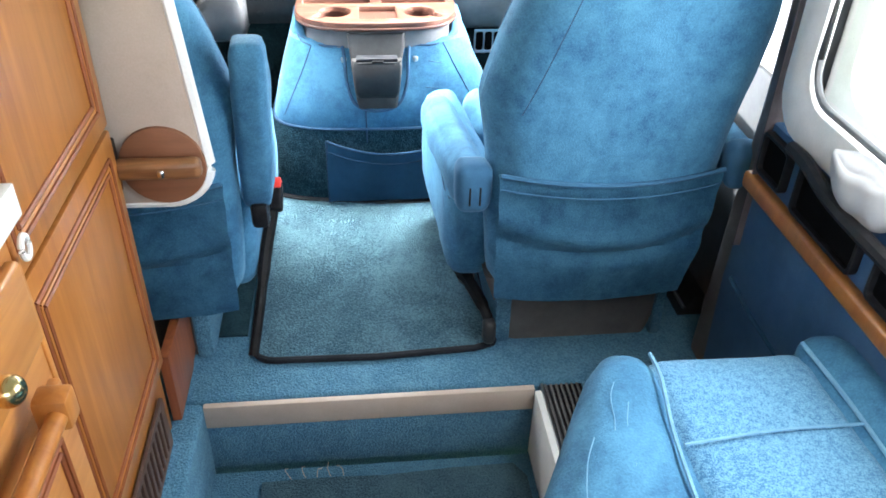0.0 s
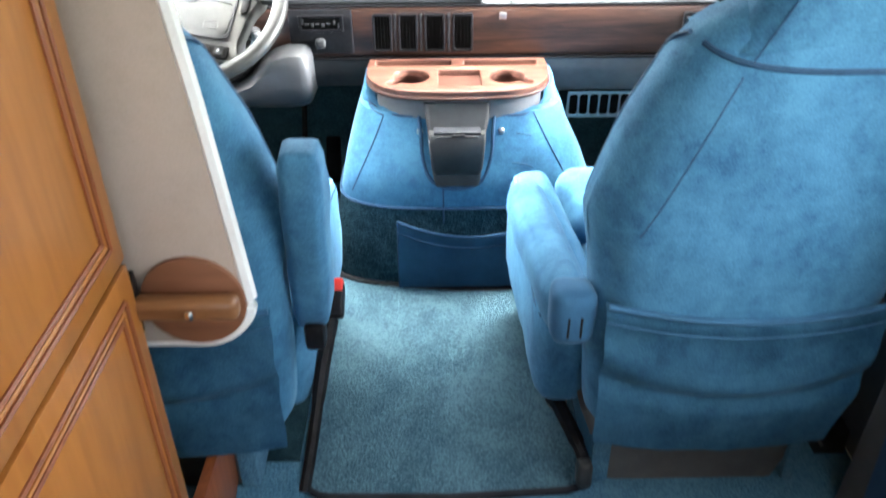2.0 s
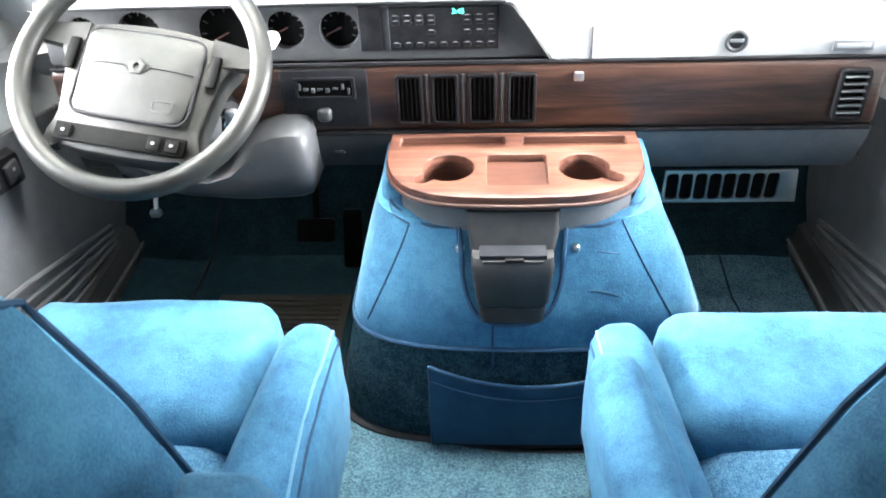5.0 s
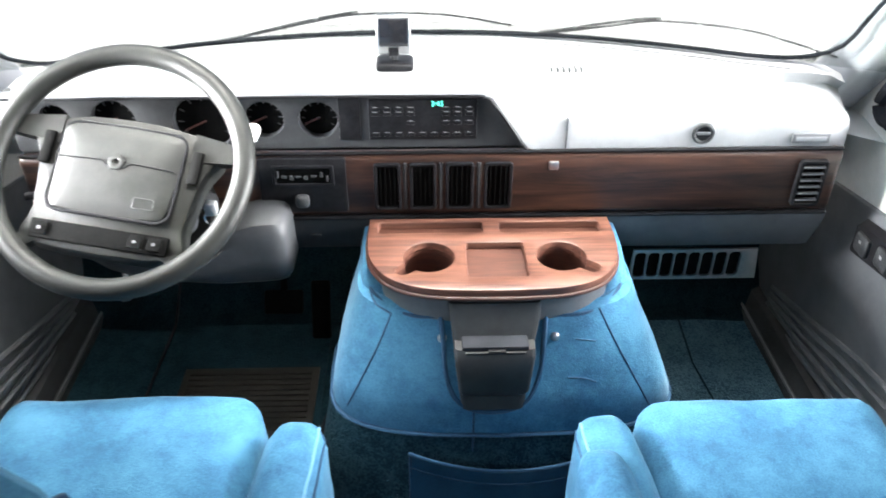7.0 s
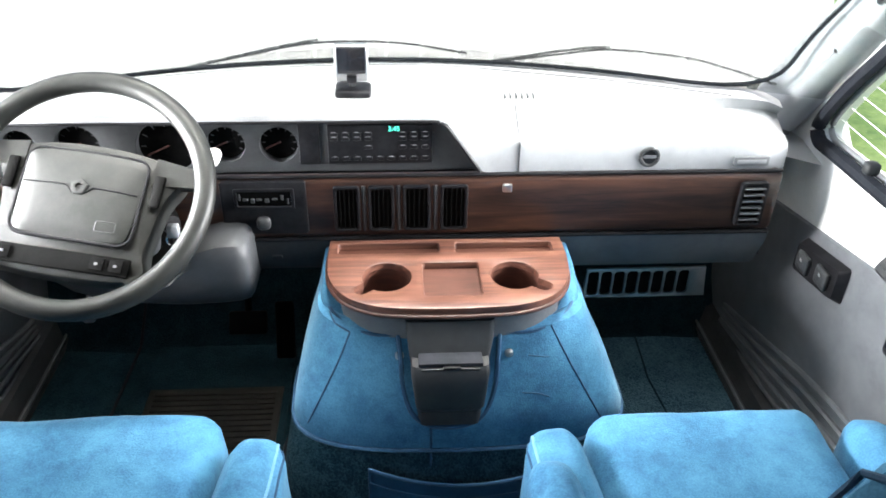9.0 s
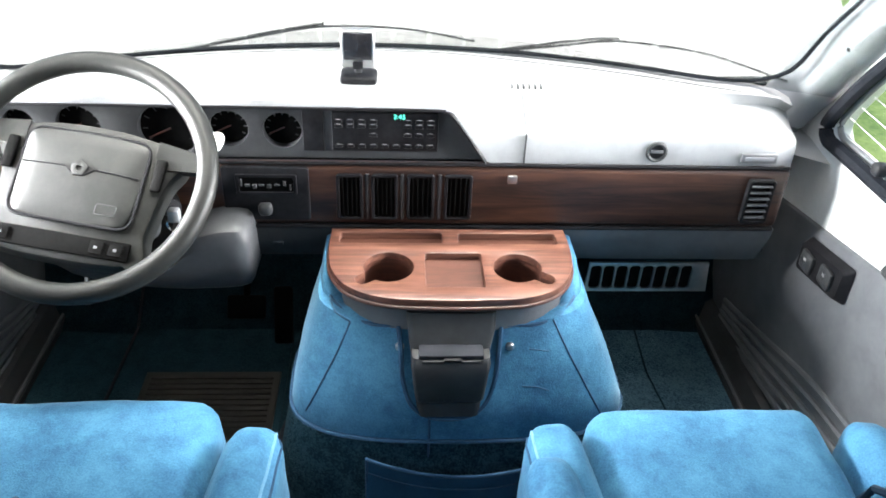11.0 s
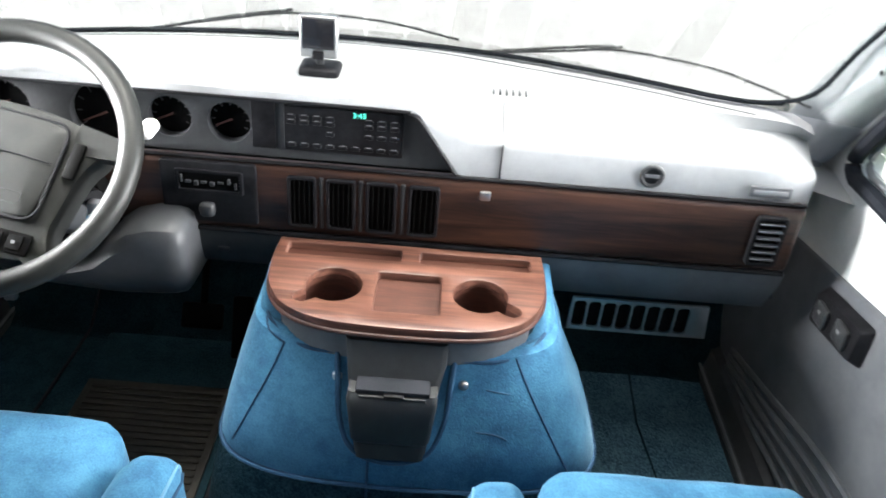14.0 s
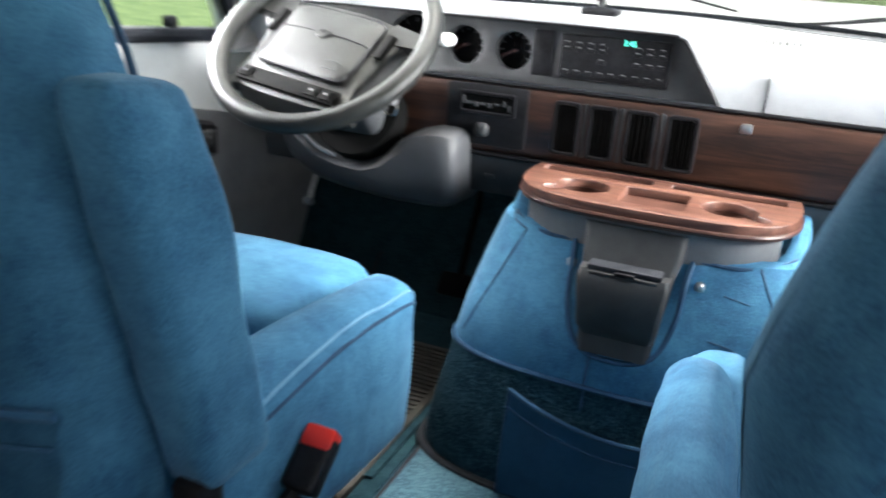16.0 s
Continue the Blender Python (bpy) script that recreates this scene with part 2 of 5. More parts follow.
def box(lo, hi, bevel=0.003, seg=2, m=None, bm=None):
    own = bmesh.new()
    c = [(a + b) / 2 for a, b in zip(lo, hi)]
    s = [max(b - a, 1e-4) for a, b in zip(lo, hi)]
    bmesh.ops.create_cube(own, size=1.0)
    for v in own.verts:
        v.co = Vector((v.co.x * s[0], v.co.y * s[1], v.co.z * s[2])) + Vector(c)
    if bevel:
        bmesh.ops.bevel(own, geom=own.edges[:], offset=min(bevel, 0.45 * min(s)), segments=seg, affect="EDGES", profile=0.5)
    if m is not None:
        bmesh.ops.transform(own, matrix=m, verts=own.verts)
    return merge(bm, own)


def merge(bm, own):
    if bm is None:
        return own
    me = bpy.data.meshes.new("tmp")
    own.to_mesh(me)
    own.free()
    bm.from_mesh(me)
    bpy.data.meshes.remove(me)
    return bm


def soft(lo, hi, r=0.04, bulge=0.01, n=12, warp=None, lumps=0.003, bm=None):
    """A padded block: rounded edges, swollen faces, slight lumps; warp moves its points."""
    own = bmesh.new()
    bmesh.ops.create_cube(own, size=2.0)
    bmesh.ops.subdivide_edges(own, edges=own.edges[:], cuts=n, use_grid_fill=True)
    c = Vector([(a + b) / 2 for a, b in zip(lo, hi)])
    h = Vector([(b - a) / 2 for a, b in zip(lo, hi)])
    r = min(r, 0.95 * min(h))
    for v in own.verts:
        p = v.co.copy()
        q = Vector((p.x * h.x, p.y * h.y, p.z * h.z))
        inner = Vector([max(-(h[k] - r), min(h[k] - r, q[k])) for k in range(3)])
        d = q - inner
        out = inner + (d.normalized() * r if d.length > 1e-6 else d)
        k = max(range(3), key=lambda i: abs(p[i]))
        i, j = [a for a in range(3) if a != k]
        out[k] += math.copysign(bulge * (1 - p[i] ** 2) * (1 - p[j] ** 2), p[k])
        out += Vector((1, 1, 1)) * (noise.noise((out + c) * 14) * lumps)
        v.co = out + c
        if warp:
            v.co = Vector(warp(v.co))
    return merge(bm, own)


def tube(points, r, n=8, closed=False, bm=None):
    own = bmesh.new()
    pts = [Vector(p) for p in points]
    rings = []
    for i, p in enumerate(pts):
        a = pts[(i - 1) % len(pts)] if closed or i > 0 else p
        b = pts[(i + 1) % len(pts)] if closed or i < len(pts) - 1 else p
        q = (b - a).to_track_quat("Z", "Y")
        rr = r[i] if isinstance(r, (list, tuple)) else r
        rings.append([own.verts.new(p + q @ Vector((rr * math.cos(6.28319 * k / n), rr * math.sin(6.28319 * k / n), 0))) for k in range(n)])
    skin(own, rings, closed)
    return merge(bm, own)


def skin(bm, rings, closed=False):
    n = len(rings[0])
    pairs = list(zip(rings, rings[1:])) + ([(rings[-1], rings[0])] if closed else [])
    for a, b in pairs:
        for k in range(n):
            bm.faces.new((a[k], a[(k + 1) % n], b[(k + 1) % n], b[k]))
    if not closed:
        bm.faces.new(rings[0][::-1])
        bm.faces.new(rings[-1])


def loft(rings, bm=None):
    own = bmesh.new()
    skin(own, [[own.verts.new(p) for p in ring] for ring in rings])
    return merge(bm, own)


def smooth_line(points, steps=6):
    """Catmull-Rom through the points."""
    p = [Vector(a) for a in points]
    p = [2 * p[0] - p[1], *p, 2 * p[-1] - p[-2]]
    out = []
    for i in range(1, len(p) - 2):
        for s in range(steps):
            t = s / steps
            out.append(0.5 * (2 * p[i] + (p[i + 1] - p[i - 1]) * t + (2 * p[i - 1] - 5 * p[i] + 4 * p[i + 1] - p[i + 2]) * t * t + (3 * p[i] - p[i - 1] - 3 * p[i + 1] + p[i + 2]) * t ** 3))
    return out + [p[-2]]


def rounded(x0, y0, x1, y1, r, n=5):
    r = min(r, 0.49 * abs(x1 - x0), 0.49 * abs(y1 - y0))
    out = []
    for cx, cy, a in ((x1 - r, y1 - r, 0), (x0 + r, y1 - r, 90), (x0 + r, y0 + r, 180), (x1 - r, y0 + r, 270)):
        out += [(cx + r * math.cos(radians(a + 90 * k / n)), cy + r * math.sin(radians(a + 90 * k / n))) for k in range(n + 1)]
    return out


def circle(cx, cy, r, n=28):
    return [(cx + r * math.cos(6.28319 * k / n), cy + r * math.sin(6.28319 * k / n)) for k in range(n)]


def plate(outer, holes, thick, m=None, bevel=0.0, bm=None):
    """A flat plate in local x, y with holes through it; its top is at z = 0."""
    own = bmesh.new()
    edges = []
    for loop in (outer, *holes):
        vs = [own.verts.new((x, y, 0)) for x, y in loop]
        edges += [own.edges.new((vs[i], vs[(i + 1) % len(vs)])) for i in range(len(vs))]
    bmesh.ops.triangle_fill(own, edges=edges, use_beauty=True, normal=(0, 0, 1))
    top = own.faces[:]
    got = bmesh.ops.extrude_face_region(own, geom=top)
    low = [v for v in got["geom"] if isinstance(v, bmesh.types.BMVert)]
    bmesh.ops.translate(own, verts=low, vec=(0, 0, -thick))
    bmesh.ops.recalc_face_normals(own, faces=own.faces)
    if bevel:
        rim = [e for e in own.edges if len(e.link_faces) == 2 and e.calc_face_angle(0) > 1.0 and all(abs(v.co.z) < 1e-5 for v in e.verts)]
        bmesh.ops.bevel(own, geom=rim, offset=bevel, segments=2, affect="EDGES", profile=0.5)
    if m is not None:
        bmesh.ops.transform(own, matrix=m, verts=own.verts)
    return merge(bm, own)


def facing_back(y):
    """Local x, y, z to world x, z, towards -y: for panels that face the rear."""
    return Matrix(((1, 0, 0, 0), (0, 0, -1, y), (0, 1, 0, 0), (0, 0, 0, 1)))


def facing_right(x):
    """Local x, y, z to world y, z, +x."""
    return Matrix(((0, 0, 1, x), (1, 0, 0, 0), (0, 1, 0, 0), (0, 0, 0, 1)))


def facing_left(x):
    """Local x, y, z to world y, z, -x."""
    return Matrix(((0, 0, -1, x), (1, 0, 0, 0), (0, 1, 0, 0), (0, 0, 0, 1)))


def words(text, m, size, material, parent, name="lettering"):
    cu = bpy.data.curves.new(name, "FONT")
    cu.body, cu.size, cu.extrude, cu.align_x, cu.align_y = text, size, 0.0004, "CENTER", "CENTER"
    tmp = bpy.data.objects.new(name, cu)
    scene.collection.objects.link(tmp)
    me = bpy.data.meshes.new_from_object(tmp.evaluated_get(bpy.context.evaluated_depsgraph_get()))
    bpy.data.objects.remove(tmp)
    bm = bmesh.new()
    bm.from_mesh(me)
    bmesh.ops.transform(bm, matrix=m, verts=bm.verts)
    return part(name, bm, material, parent, smooth=False)


# ---- ground and van shell ----
def structure(name, bm, material, label):
    return solid(name, bm, material, label, "structure", "structure")


g = bmesh.new()
bmesh.ops.create_grid(g, x_segments=60, y_segments=60, size=400)
for v in g.verts:
    v.co.z = -0.72 + 0.03 * noise.noise(v.co * 0.4)
structure("ground", g, GRASS, "green mown grass around the parked van")

# added pale ground, so that the view through the windshield turns white
pale_grid = bmesh.new()
bmesh.ops.create_grid(pale_grid, x_segments=40, y_segments=60, size=1)
for v in pale_grid.verts:
    v.co = Vector((v.co.x * (2.0 + 14 * (v.co.y + 1) + 0.3 * noise.noise(v.co * 5)), 36.2 + v.co.y * 34, -0.66 + 0.01 * noise.noise(v.co * 9)))
structure("pale_ground", pale_grid, PALE_GROUND, "added pale ground ahead of the van that whitens the windshield view")

f = box((-0.98, 0.0, -0.24), (0.92, 1.66, 0.0), 0.012, 3)
f = box((-0.98, -2.7, -0.24), (-0.312, 0.0, -0.001), 0.012, 3, bm=f)
f = box((0.485, -2.7, -0.24), (0.92, -0.001, -0.001), 0.004, 1, bm=f)
f = box((-0.312, -2.7, -0.24), (0.485, -0.03, -0.19), 0.0, bm=f)
structure("floor", f, CARPET, "blue carpeted van floor with a sunken well")
structure("well_riser", box((-0.314, -0.012, -0.19), (0.384, -0.001, -0.064), 0.002), CARPET, "blue carpeted riser of the well")
structure("well_trim", box((-0.312, -0.014, -0.066), (0.384, 0.0005, -0.006), 0.002), TAUPE, "bare beige board along the well's edge")
structure("well_side", box((0.382, -1.3, -0.19), (0.40, -0.02, -0.004), 0.002), WHITE, "white painted side of the well")
# toe boards under the dash, their shade put into the carpet colour
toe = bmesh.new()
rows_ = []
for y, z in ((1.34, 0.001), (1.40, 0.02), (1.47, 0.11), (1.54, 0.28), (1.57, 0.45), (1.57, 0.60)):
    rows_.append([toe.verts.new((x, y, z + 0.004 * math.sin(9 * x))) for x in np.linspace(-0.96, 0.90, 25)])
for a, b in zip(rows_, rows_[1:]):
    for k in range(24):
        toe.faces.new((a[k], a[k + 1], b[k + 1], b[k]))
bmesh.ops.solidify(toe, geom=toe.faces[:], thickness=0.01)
structure("toe_board", toe, SHADE_CARPET, "blue carpeted toe board, coloured darker for the shade below the dashboard")

XL, XR = -0.900, 0.840
FRONT_WIN = [(p.x, p.y) for p in smooth_line([(0.42, 0.72, 0), (0.42, 0.69, 0), (0.46, 0.672, 0), (0.80, 0.664, 0), (1.12, 0.652, 0), (1.165, 0.650, 0), (1.188, 0.665, 0), (1.178, 0.70, 0), (1.12, 0.785, 0), (1.04, 0.88, 0), (0.91, 1.04, 0), (0.86, 1.09, 0), (0.80, 1.11, 0), (0.46, 1.11, 0), (0.42, 1.08, 0), (0.42, 0.72, 0)], 3)[:-1]]
structure("wall_right_front", plate([(-0.05, -0.02), (1.62, -0.02), (1.62, 0.56), (1.36, 0.62), (1.02, 1.22), (-0.05, 1.22)], [FRONT_WIN], 0.05, facing_left(XR)), WHITE, "white front door of the van")
structure("wall_left_front", plate([(-0.05, -0.02), (1.62, -0.02), (1.62, 0.56), (1.36, 0.62), (1.02, 1.22), (-0.05, 1.22)], [FRONT_WIN], 0.05, facing_right(XL)), WHITE, "white driver's door of the van")
structure("wall_right_rear", plate([(-2.72, -0.2), (-0.05, -0.2), (-0.05, 1.8), (-2.72, 1.8)], [rounded(-1.0, 0.69, -0.10, 1.2, 0.06)], 0.06, facing_left(0.81)), WHITE, "white side wall with a large window")
structure("wall_left_rear", box((-0.99, -2.72, -0.2), (-0.93, -0.05, 1.8), 0.0), WHITE, "white side wall behind the cabinets")
# rear wall is out of view; its window opening is assumed
structure("wall_rear", plate([(-0.99, -0.25), (0.92, -0.25), (0.92, 1.8), (-0.99, 1.8)], [rounded(-0.7, 0.8, 0.6, 1.5, 0.06)], 0.05, facing_back(-2.72) @ Matrix.Translation((0, 0, -0.0))), WHITE, "unseen white rear wall with an assumed door window")
structure("ceiling", box((-1.02, -2.78, 1.8), (0.95, 0.55, 1.85), 0.0), HEADLINER, "pale fabric headliner of the raised roof")
r_ = bmesh.new()
for y0, z0, y1, z1 in ((0.55, 1.82, 0.86, 1.27),):
    box((-1.0, 0, 0), (0.93, 0.04, math.hypot(y1 - y0, z1 - z0)), 0.0, m=Matrix.Translation((0, y1, z1)) @ Matrix.Rotation(math.atan2(y1 - y0, z0 - z1), 4, "X"), bm=r_)
structure("ceiling_front", r_, HEADLINER, "pale headliner sloping down to the windshield")
for nm, x0, x1 in (("wall_upper_right", 0.83, 0.90), ("wall_upper_left", -1.0, -0.93)):
    structure(nm, box((x0, -0.05, 1.2), (x1, 0.98, 1.82), 0.0), HEADLINER, "pale padded wall above the door")
# pillars beside the windshield
for nm, s in (("pillar_right", 1), ("pillar_left", -1)):
    cx = -0.04 + 0.014 * (1 + s)
    path_ = [(cx + s * 0.80, 1.30, 0.66), (cx + s * 0.815, 1.20, 0.80), (cx + s * 0.83, 1.07, 0.97), (cx + s * 0.83, 0.88, 1.22)]
    b = bmesh.new()
    ringset = []
    for p in smooth_line(path_, 5):
        ringset.append([p + Vector((s * u, v, v * 0.6)) for u, v in rounded(-0.035, -0.045, 0.05, 0.04, 0.02, 3)])
    b = loft(ringset)
    pl = thing(nm, (cx + s * 0.82, 1.2, 0.62), "pale grey plastic windshield pillar trim with screws", "pillar trim", kind="structure")
    part("trim", b, PILLAR_GREY, pl)
    for y, z in ((1.235, 0.745), (1.155, 0.852), (1.07, 0.965)):
        part("screw", soft((cx + s * 0.795 - 0.006, y - 0.052, z - 0.004), (cx + s * 0.795 + 0.006, y - 0.04, z + 0.008), 0.005, 0, 2), GREY_DARK, pl)


def base_y(x):
    return 1.315 - 0.15 * ((x + 0.04) / 0.77) ** 2


def crown(x):
    return 0.015 * max(0.0, 1 - ((x + 0.04) / 0.6) ** 2)


w = bmesh.new()
lo_, hi_ = [], []
for x in np.linspace(-0.84, 0.80, 25):
    y = base_y(x)
    lo_.append(w.verts.new((x, y, 0.752)))
    hi_.append(w.verts.new((x, y - 0.44, 1.27)))
for k in range(24):
    w.faces.new((lo_[k], lo_[k + 1], hi_[k + 1], hi_[k]))
bmesh.ops.solidify(w, geom=w.faces[:], thickness=0.005)
ws = structure("windshield", w, GLASS, "large clear windshield of the van")
ws.visible_shadow = False
structure("windshield_seal", tube(smooth_line([(-0.82, 0.86, 1.22), (-0.815, 1.02, 1.02), (-0.80, 1.14, 0.87), (-0.775, 1.17, 0.79), (-0.72, 1.195, 0.760)] + [(x, base_y(x) - 0.004, 0.757 + crown(x)) for x in np.linspace(-0.66, 0.58, 25)] + [(0.66, 1.195, 0.760), (0.722, 1.17, 0.79), (0.75, 1.14, 0.87), (0.765, 1.02, 1.02), (0.77, 0.86, 1.22)], 3), 0.0042), BINDING, "black rubber windshield seal")
for nm, x, lo2, hi2, y0, y1 in (("window_right", 0.865, 0.655, 1.12, 0.40, 1.10), ("window_left", -0.925, 0.655, 1.12, 0.40, 1.12)):
    t_ = thing(nm, (x, (y0 + y1) / 2, lo2), "door window in a black rubber frame", "window", kind="structure")
    pane = part("pane", plate(FRONT_WIN, [], 0.004, facing_right(x)), GLASS, t_)
    pane.visible_shadow = False
    inset = 0.028 if x > 0 else -0.028
    part("seal", tube([(x - inset, a, b) for a, b in FRONT_WIN], 0.014, closed=True), BINDING, t_)
    part("inner_lip", tube([(x - inset * 0.3, 0.79 + (a - 0.79) * 0.965, 0.88 + (b - 0.88) * 0.95) for a, b in FRONT_WIN], 0.006, closed=True), GREY_LIGHT, t_)
    if x > 0:
        for k in range(12):
            z = 0.67 + 0.032 * k
            # thin pale lines across the right pane
            part("pale_line", tube([(x - 0.004, 0.45, z), (x - 0.004, min(1.16, 1.185 - 0.78 * max(0, z - 0.67)), z)], 0.0012, 5), WHITE, t_)
rw = thing("window_rear_side", (0.79, -0.55, 0.69), "side window with a white rounded frame", "window", kind="structure")
rp = part("pane", box((0.785, -1.0, 0.69), (0.79, -0.10, 1.2), 0), GLASS, rw)
rp.visible_shadow = False
part("frame", plate(rounded(-1.08, 0.62, -0.03, 1.28, 0.08), [rounded(-1.0, 0.69, -0.10, 1.2, 0.06)], 0.02, facing_left(0.74), 0.006), WHITE, rw)
part("inner_seal", tube([(0.742, a, b) for a, b in rounded(-0.985, 0.705, -0.115, 1.185, 0.06)], 0.006, closed=True), GREY, rw)

# outside: hood, wipers
h_ = bmesh.new()
rr = []
for k, (dy, z) in enumerate(((0.02, 0.66), (0.12, 0.67), (0.30, 0.655), (0.45, 0.62), (0.62, 0.56), (0.75, 0.48), (0.85, 0.3), (0.86, -0.3))):
    rr.append([h_.verts.new((x, base_y(x) + dy, z - 0.05 * ((x + 0.04) / 0.9) ** 2)) for x in np.linspace(-0.95, 0.87, 19)])
for a, b in zip(rr, rr[1:]):
    for k in range(18):
        h_.faces.new((a[k], a[k + 1], b[k + 1], b[k]))
bmesh.ops.solidify(h_, geom=h_.faces[:], thickness=0.01)
solid("van_hood", h_, PAINT, "white painted hood of the van", "hood", kind="structure")
for pts in (((-0.421, 1.31, 0.753), (-0.283, 1.31, 0.782), (-0.149, 1.31, 0.805), (0.007, 1.31, 0.804), (0.143, 1.31, 0.783)), ((0.178, 1.31, 0.763), (0.326, 1.31, 0.778), (0.428, 1.30, 0.790), (0.575, 1.28, 0.780), (0.66, 1.26, 0.764), (0.757, 1.24, 0.738))):
    wp = thing("windshield_wiper", pts[2], "thin black windshield wiper resting on the glass", "wiper", "windshield wipers")
    part("blade", tube(smooth_line(pts), 0.0022), GREY_DARK, wp)
    part("arm", tube(smooth_line([(pts[0][0], pts[0][1] + 0.03, pts[0][2] - 0.01), (pts[1][0] + 0.03, pts[1][1] + 0.01, pts[1][2] + 0.006), (pts[2][0], pts[2][1], pts[2][2] + 0.006)]), 0.0028), GREY_DARK, wp)


# ---- dashboard ----
dash = thing("dashboard", (-0.04, 1.1, 0.4), "grey moulded dashboard with a dark woodgrain strip", "dashboard")


for nm, x0, x1 in (("pillar_foot_right", 0.752, 0.828), ("pillar_foot_left", -0.888, -0.762)):
    structure(nm, box((x0, 1.25, 0.54), (x1, 1.36, 0.69), 0.03, 4), GREY_LIGHT, "grey plastic pillar foot at the end of the dashboard")


def lerp(x, x0, x1, a, b):
    t = max(0.0, min(1.0, (x - x0) / (x1 - x0)))
    return a + (b - a) * t


def ease(x, x0, x1, a, b):
    t = max(0.0, min(1.0, (x - x0) / (x1 - x0)))
    return a + (b - a) * t * t * (3 - 2 * t)


rings_ = []
for x in sorted([*np.linspace(-0.752, 0.03, 24), *np.linspace(0.04, 0.25, 26), *np.linspace(0.27, 0.745, 14)]):
    z1 = lerp(x, 0.088, 0.160, 0.741, 0.634)
    crest = ease(x, 0.045, 0.215, 0.757, 0.700)
    y1 = ease(x, 0.06, 0.20, 1.074, 1.088)
    yc = ease(x, 0.05, 0.22, 1.084, 1.104)
    yb, up = base_y(x) + 0.01, crown(x)
    end = 0.025 * max(0.0, (abs(x + 0.003) - 0.68) / 0.07) ** 2
    z2 = max(z1 + 0.006, crest - 0.016)
    crest = max(crest, z2 + 0.006)
    ring = [(1.15, z1 - 0.002), (y1, z1), (y1 + 0.001, z2), (0.5 * (y1 + yc), 0.5 * (z2 + crest) + 0.003), (yc, crest), (yc + 0.02, crest + 0.004), (yc + 0.06, ease(x, 0.04, 0.235, 0.762, 0.724)), (0.5 * (yc + yb) + 0.01, ease(x, 0.04, 0.3, 0.763, 0.744) + 0.5 * up), (yb, 0.752 + up), (yb + 0.01, 0.70)]
    rings_.append([(x, y + end, z - end) for y, z in ring])
top_pad = part("top_pad", loft(rings_), GREY_LIGHT, dash, "pale grey padded top")
pad_seam = []
for x in np.linspace(-0.70, 0.64, 40):
    yb = base_y(x) + 0.01
    near_y, near_z = 0.5 * (ease(x, 0.05, 0.22, 1.084, 1.104) + yb) + 0.01, ease(x, 0.04, 0.3, 0.763, 0.744) + 0.5 * crown(x)
    pad_seam.append((x, yb - 0.034, lerp(0.034, 0.0, yb - near_y, 0.752 + crown(x), near_z) + 0.0006))
part("pad_seam", tube(pad_seam, 0.0012, 5), GREY, top_pad)
part("seam", box((0.2245, 1.0865, 0.634), (0.2262, 1.10, 0.692), 0), BLACK, top_pad)
part("seam", tube([(0.2254, 1.098, 0.692), (0.2254, 1.108, 0.703), (0.2254, 1.14, 0.716), (0.2254, 1.19, 0.7365)], 0.0012, 5), GREY, top_pad)
part("bezel_rim", tube(smooth_line([(-0.74, 1.073, 0.7435), (-0.3, 1.073, 0.7435), (0.04, 1.073, 0.743), (0.075, 1.073, 0.739), (0.095, 1.0745, 0.725), (0.154, 1.082, 0.637)], 5), 0.0028, 6), BLACK, top_pad)
bezel = part("cluster_bezel", plate([(-0.742, 0.748), (0.085, 0.748), (0.156, 0.637), (-0.742, 0.637)], [circle(-0.665, 0.697, 0.026), circle(-0.565, 0.692, 0.038), circle(-0.412, 0.685, 0.052), circle(-0.306, 0.692, 0.034), circle(-0.212, 0.690, 0.034)], 0.02, facing_back(1.095), 0.002), GREY_DARK, dash, "dark grey instrument panel")
for cx, cz, r in ((-0.665, 0.697, 0.026), (-0.565, 0.692, 0.038), (-0.412, 0.685, 0.052), (-0.306, 0.692, 0.034), (-0.212, 0.690, 0.034)):
    gauge = part("gauge", plate(circle(cx, cz, r + 0.002), [], 0.004, facing_back(1.113)), DEEP, bezel, "round black gauge")
    marks = bmesh.new()
    for k in range(9):
        a = radians(-30 + 30 * k)
        box((r * 0.72, -0.0012, 0), (r * 0.9, 0.0012, 0.0006), 0, m=facing_back(1.1085) @ Matrix.Translation((cx, cz, 0)) @ Matrix.Rotation(a, 4, "Z"), bm=marks)
    part("tick_marks", marks, GREY_DARK, gauge)
    part("needle", box((-0.003, -0.0015, 0), (r * 0.8, 0.0015, 0.001), 0, m=facing_back(1.107) @ Matrix.Translation((cx, cz, 0)) @ Matrix.Rotation(radians(205), 4, "Z")), ORANGE, gauge)
part("blank_panel", box((-0.176, 1.0925, 0.652), (-0.138, 1.097, 0.732), 0.002), BLACK, dash)
radio = part("radio", box((-0.124, 1.0905, 0.653), (0.066, 1.10, 0.730), 0.003), BLACK, dash, "black radio with a lit green clock")
words("3:45", facing_back(1.0895) @ Matrix.Translation((-0.004, 0.722, 0)), 0.0125, GREEN_LED, radio, "clock_digits")
for row, z in enumerate((0.712, 0.703, 0.686, 0.664)):
    for k in range(9):
        x = -0.112 + 0.0205 * k
        if (row < 3 and 3 < k < 6) or (row == 2 and k < 3):
            continue
        part("button", box((x - 0.007, 1.0885, z - 0.0035), (x + 0.007, 1.0915, z + 0.0035), 0.001, 1), BLACK, radio)
        part("print", box((x - 0.004, 1.0881, z + 0.0042), (x + 0.004, 1.0884, z + 0.0054), 0), MARK, radio)
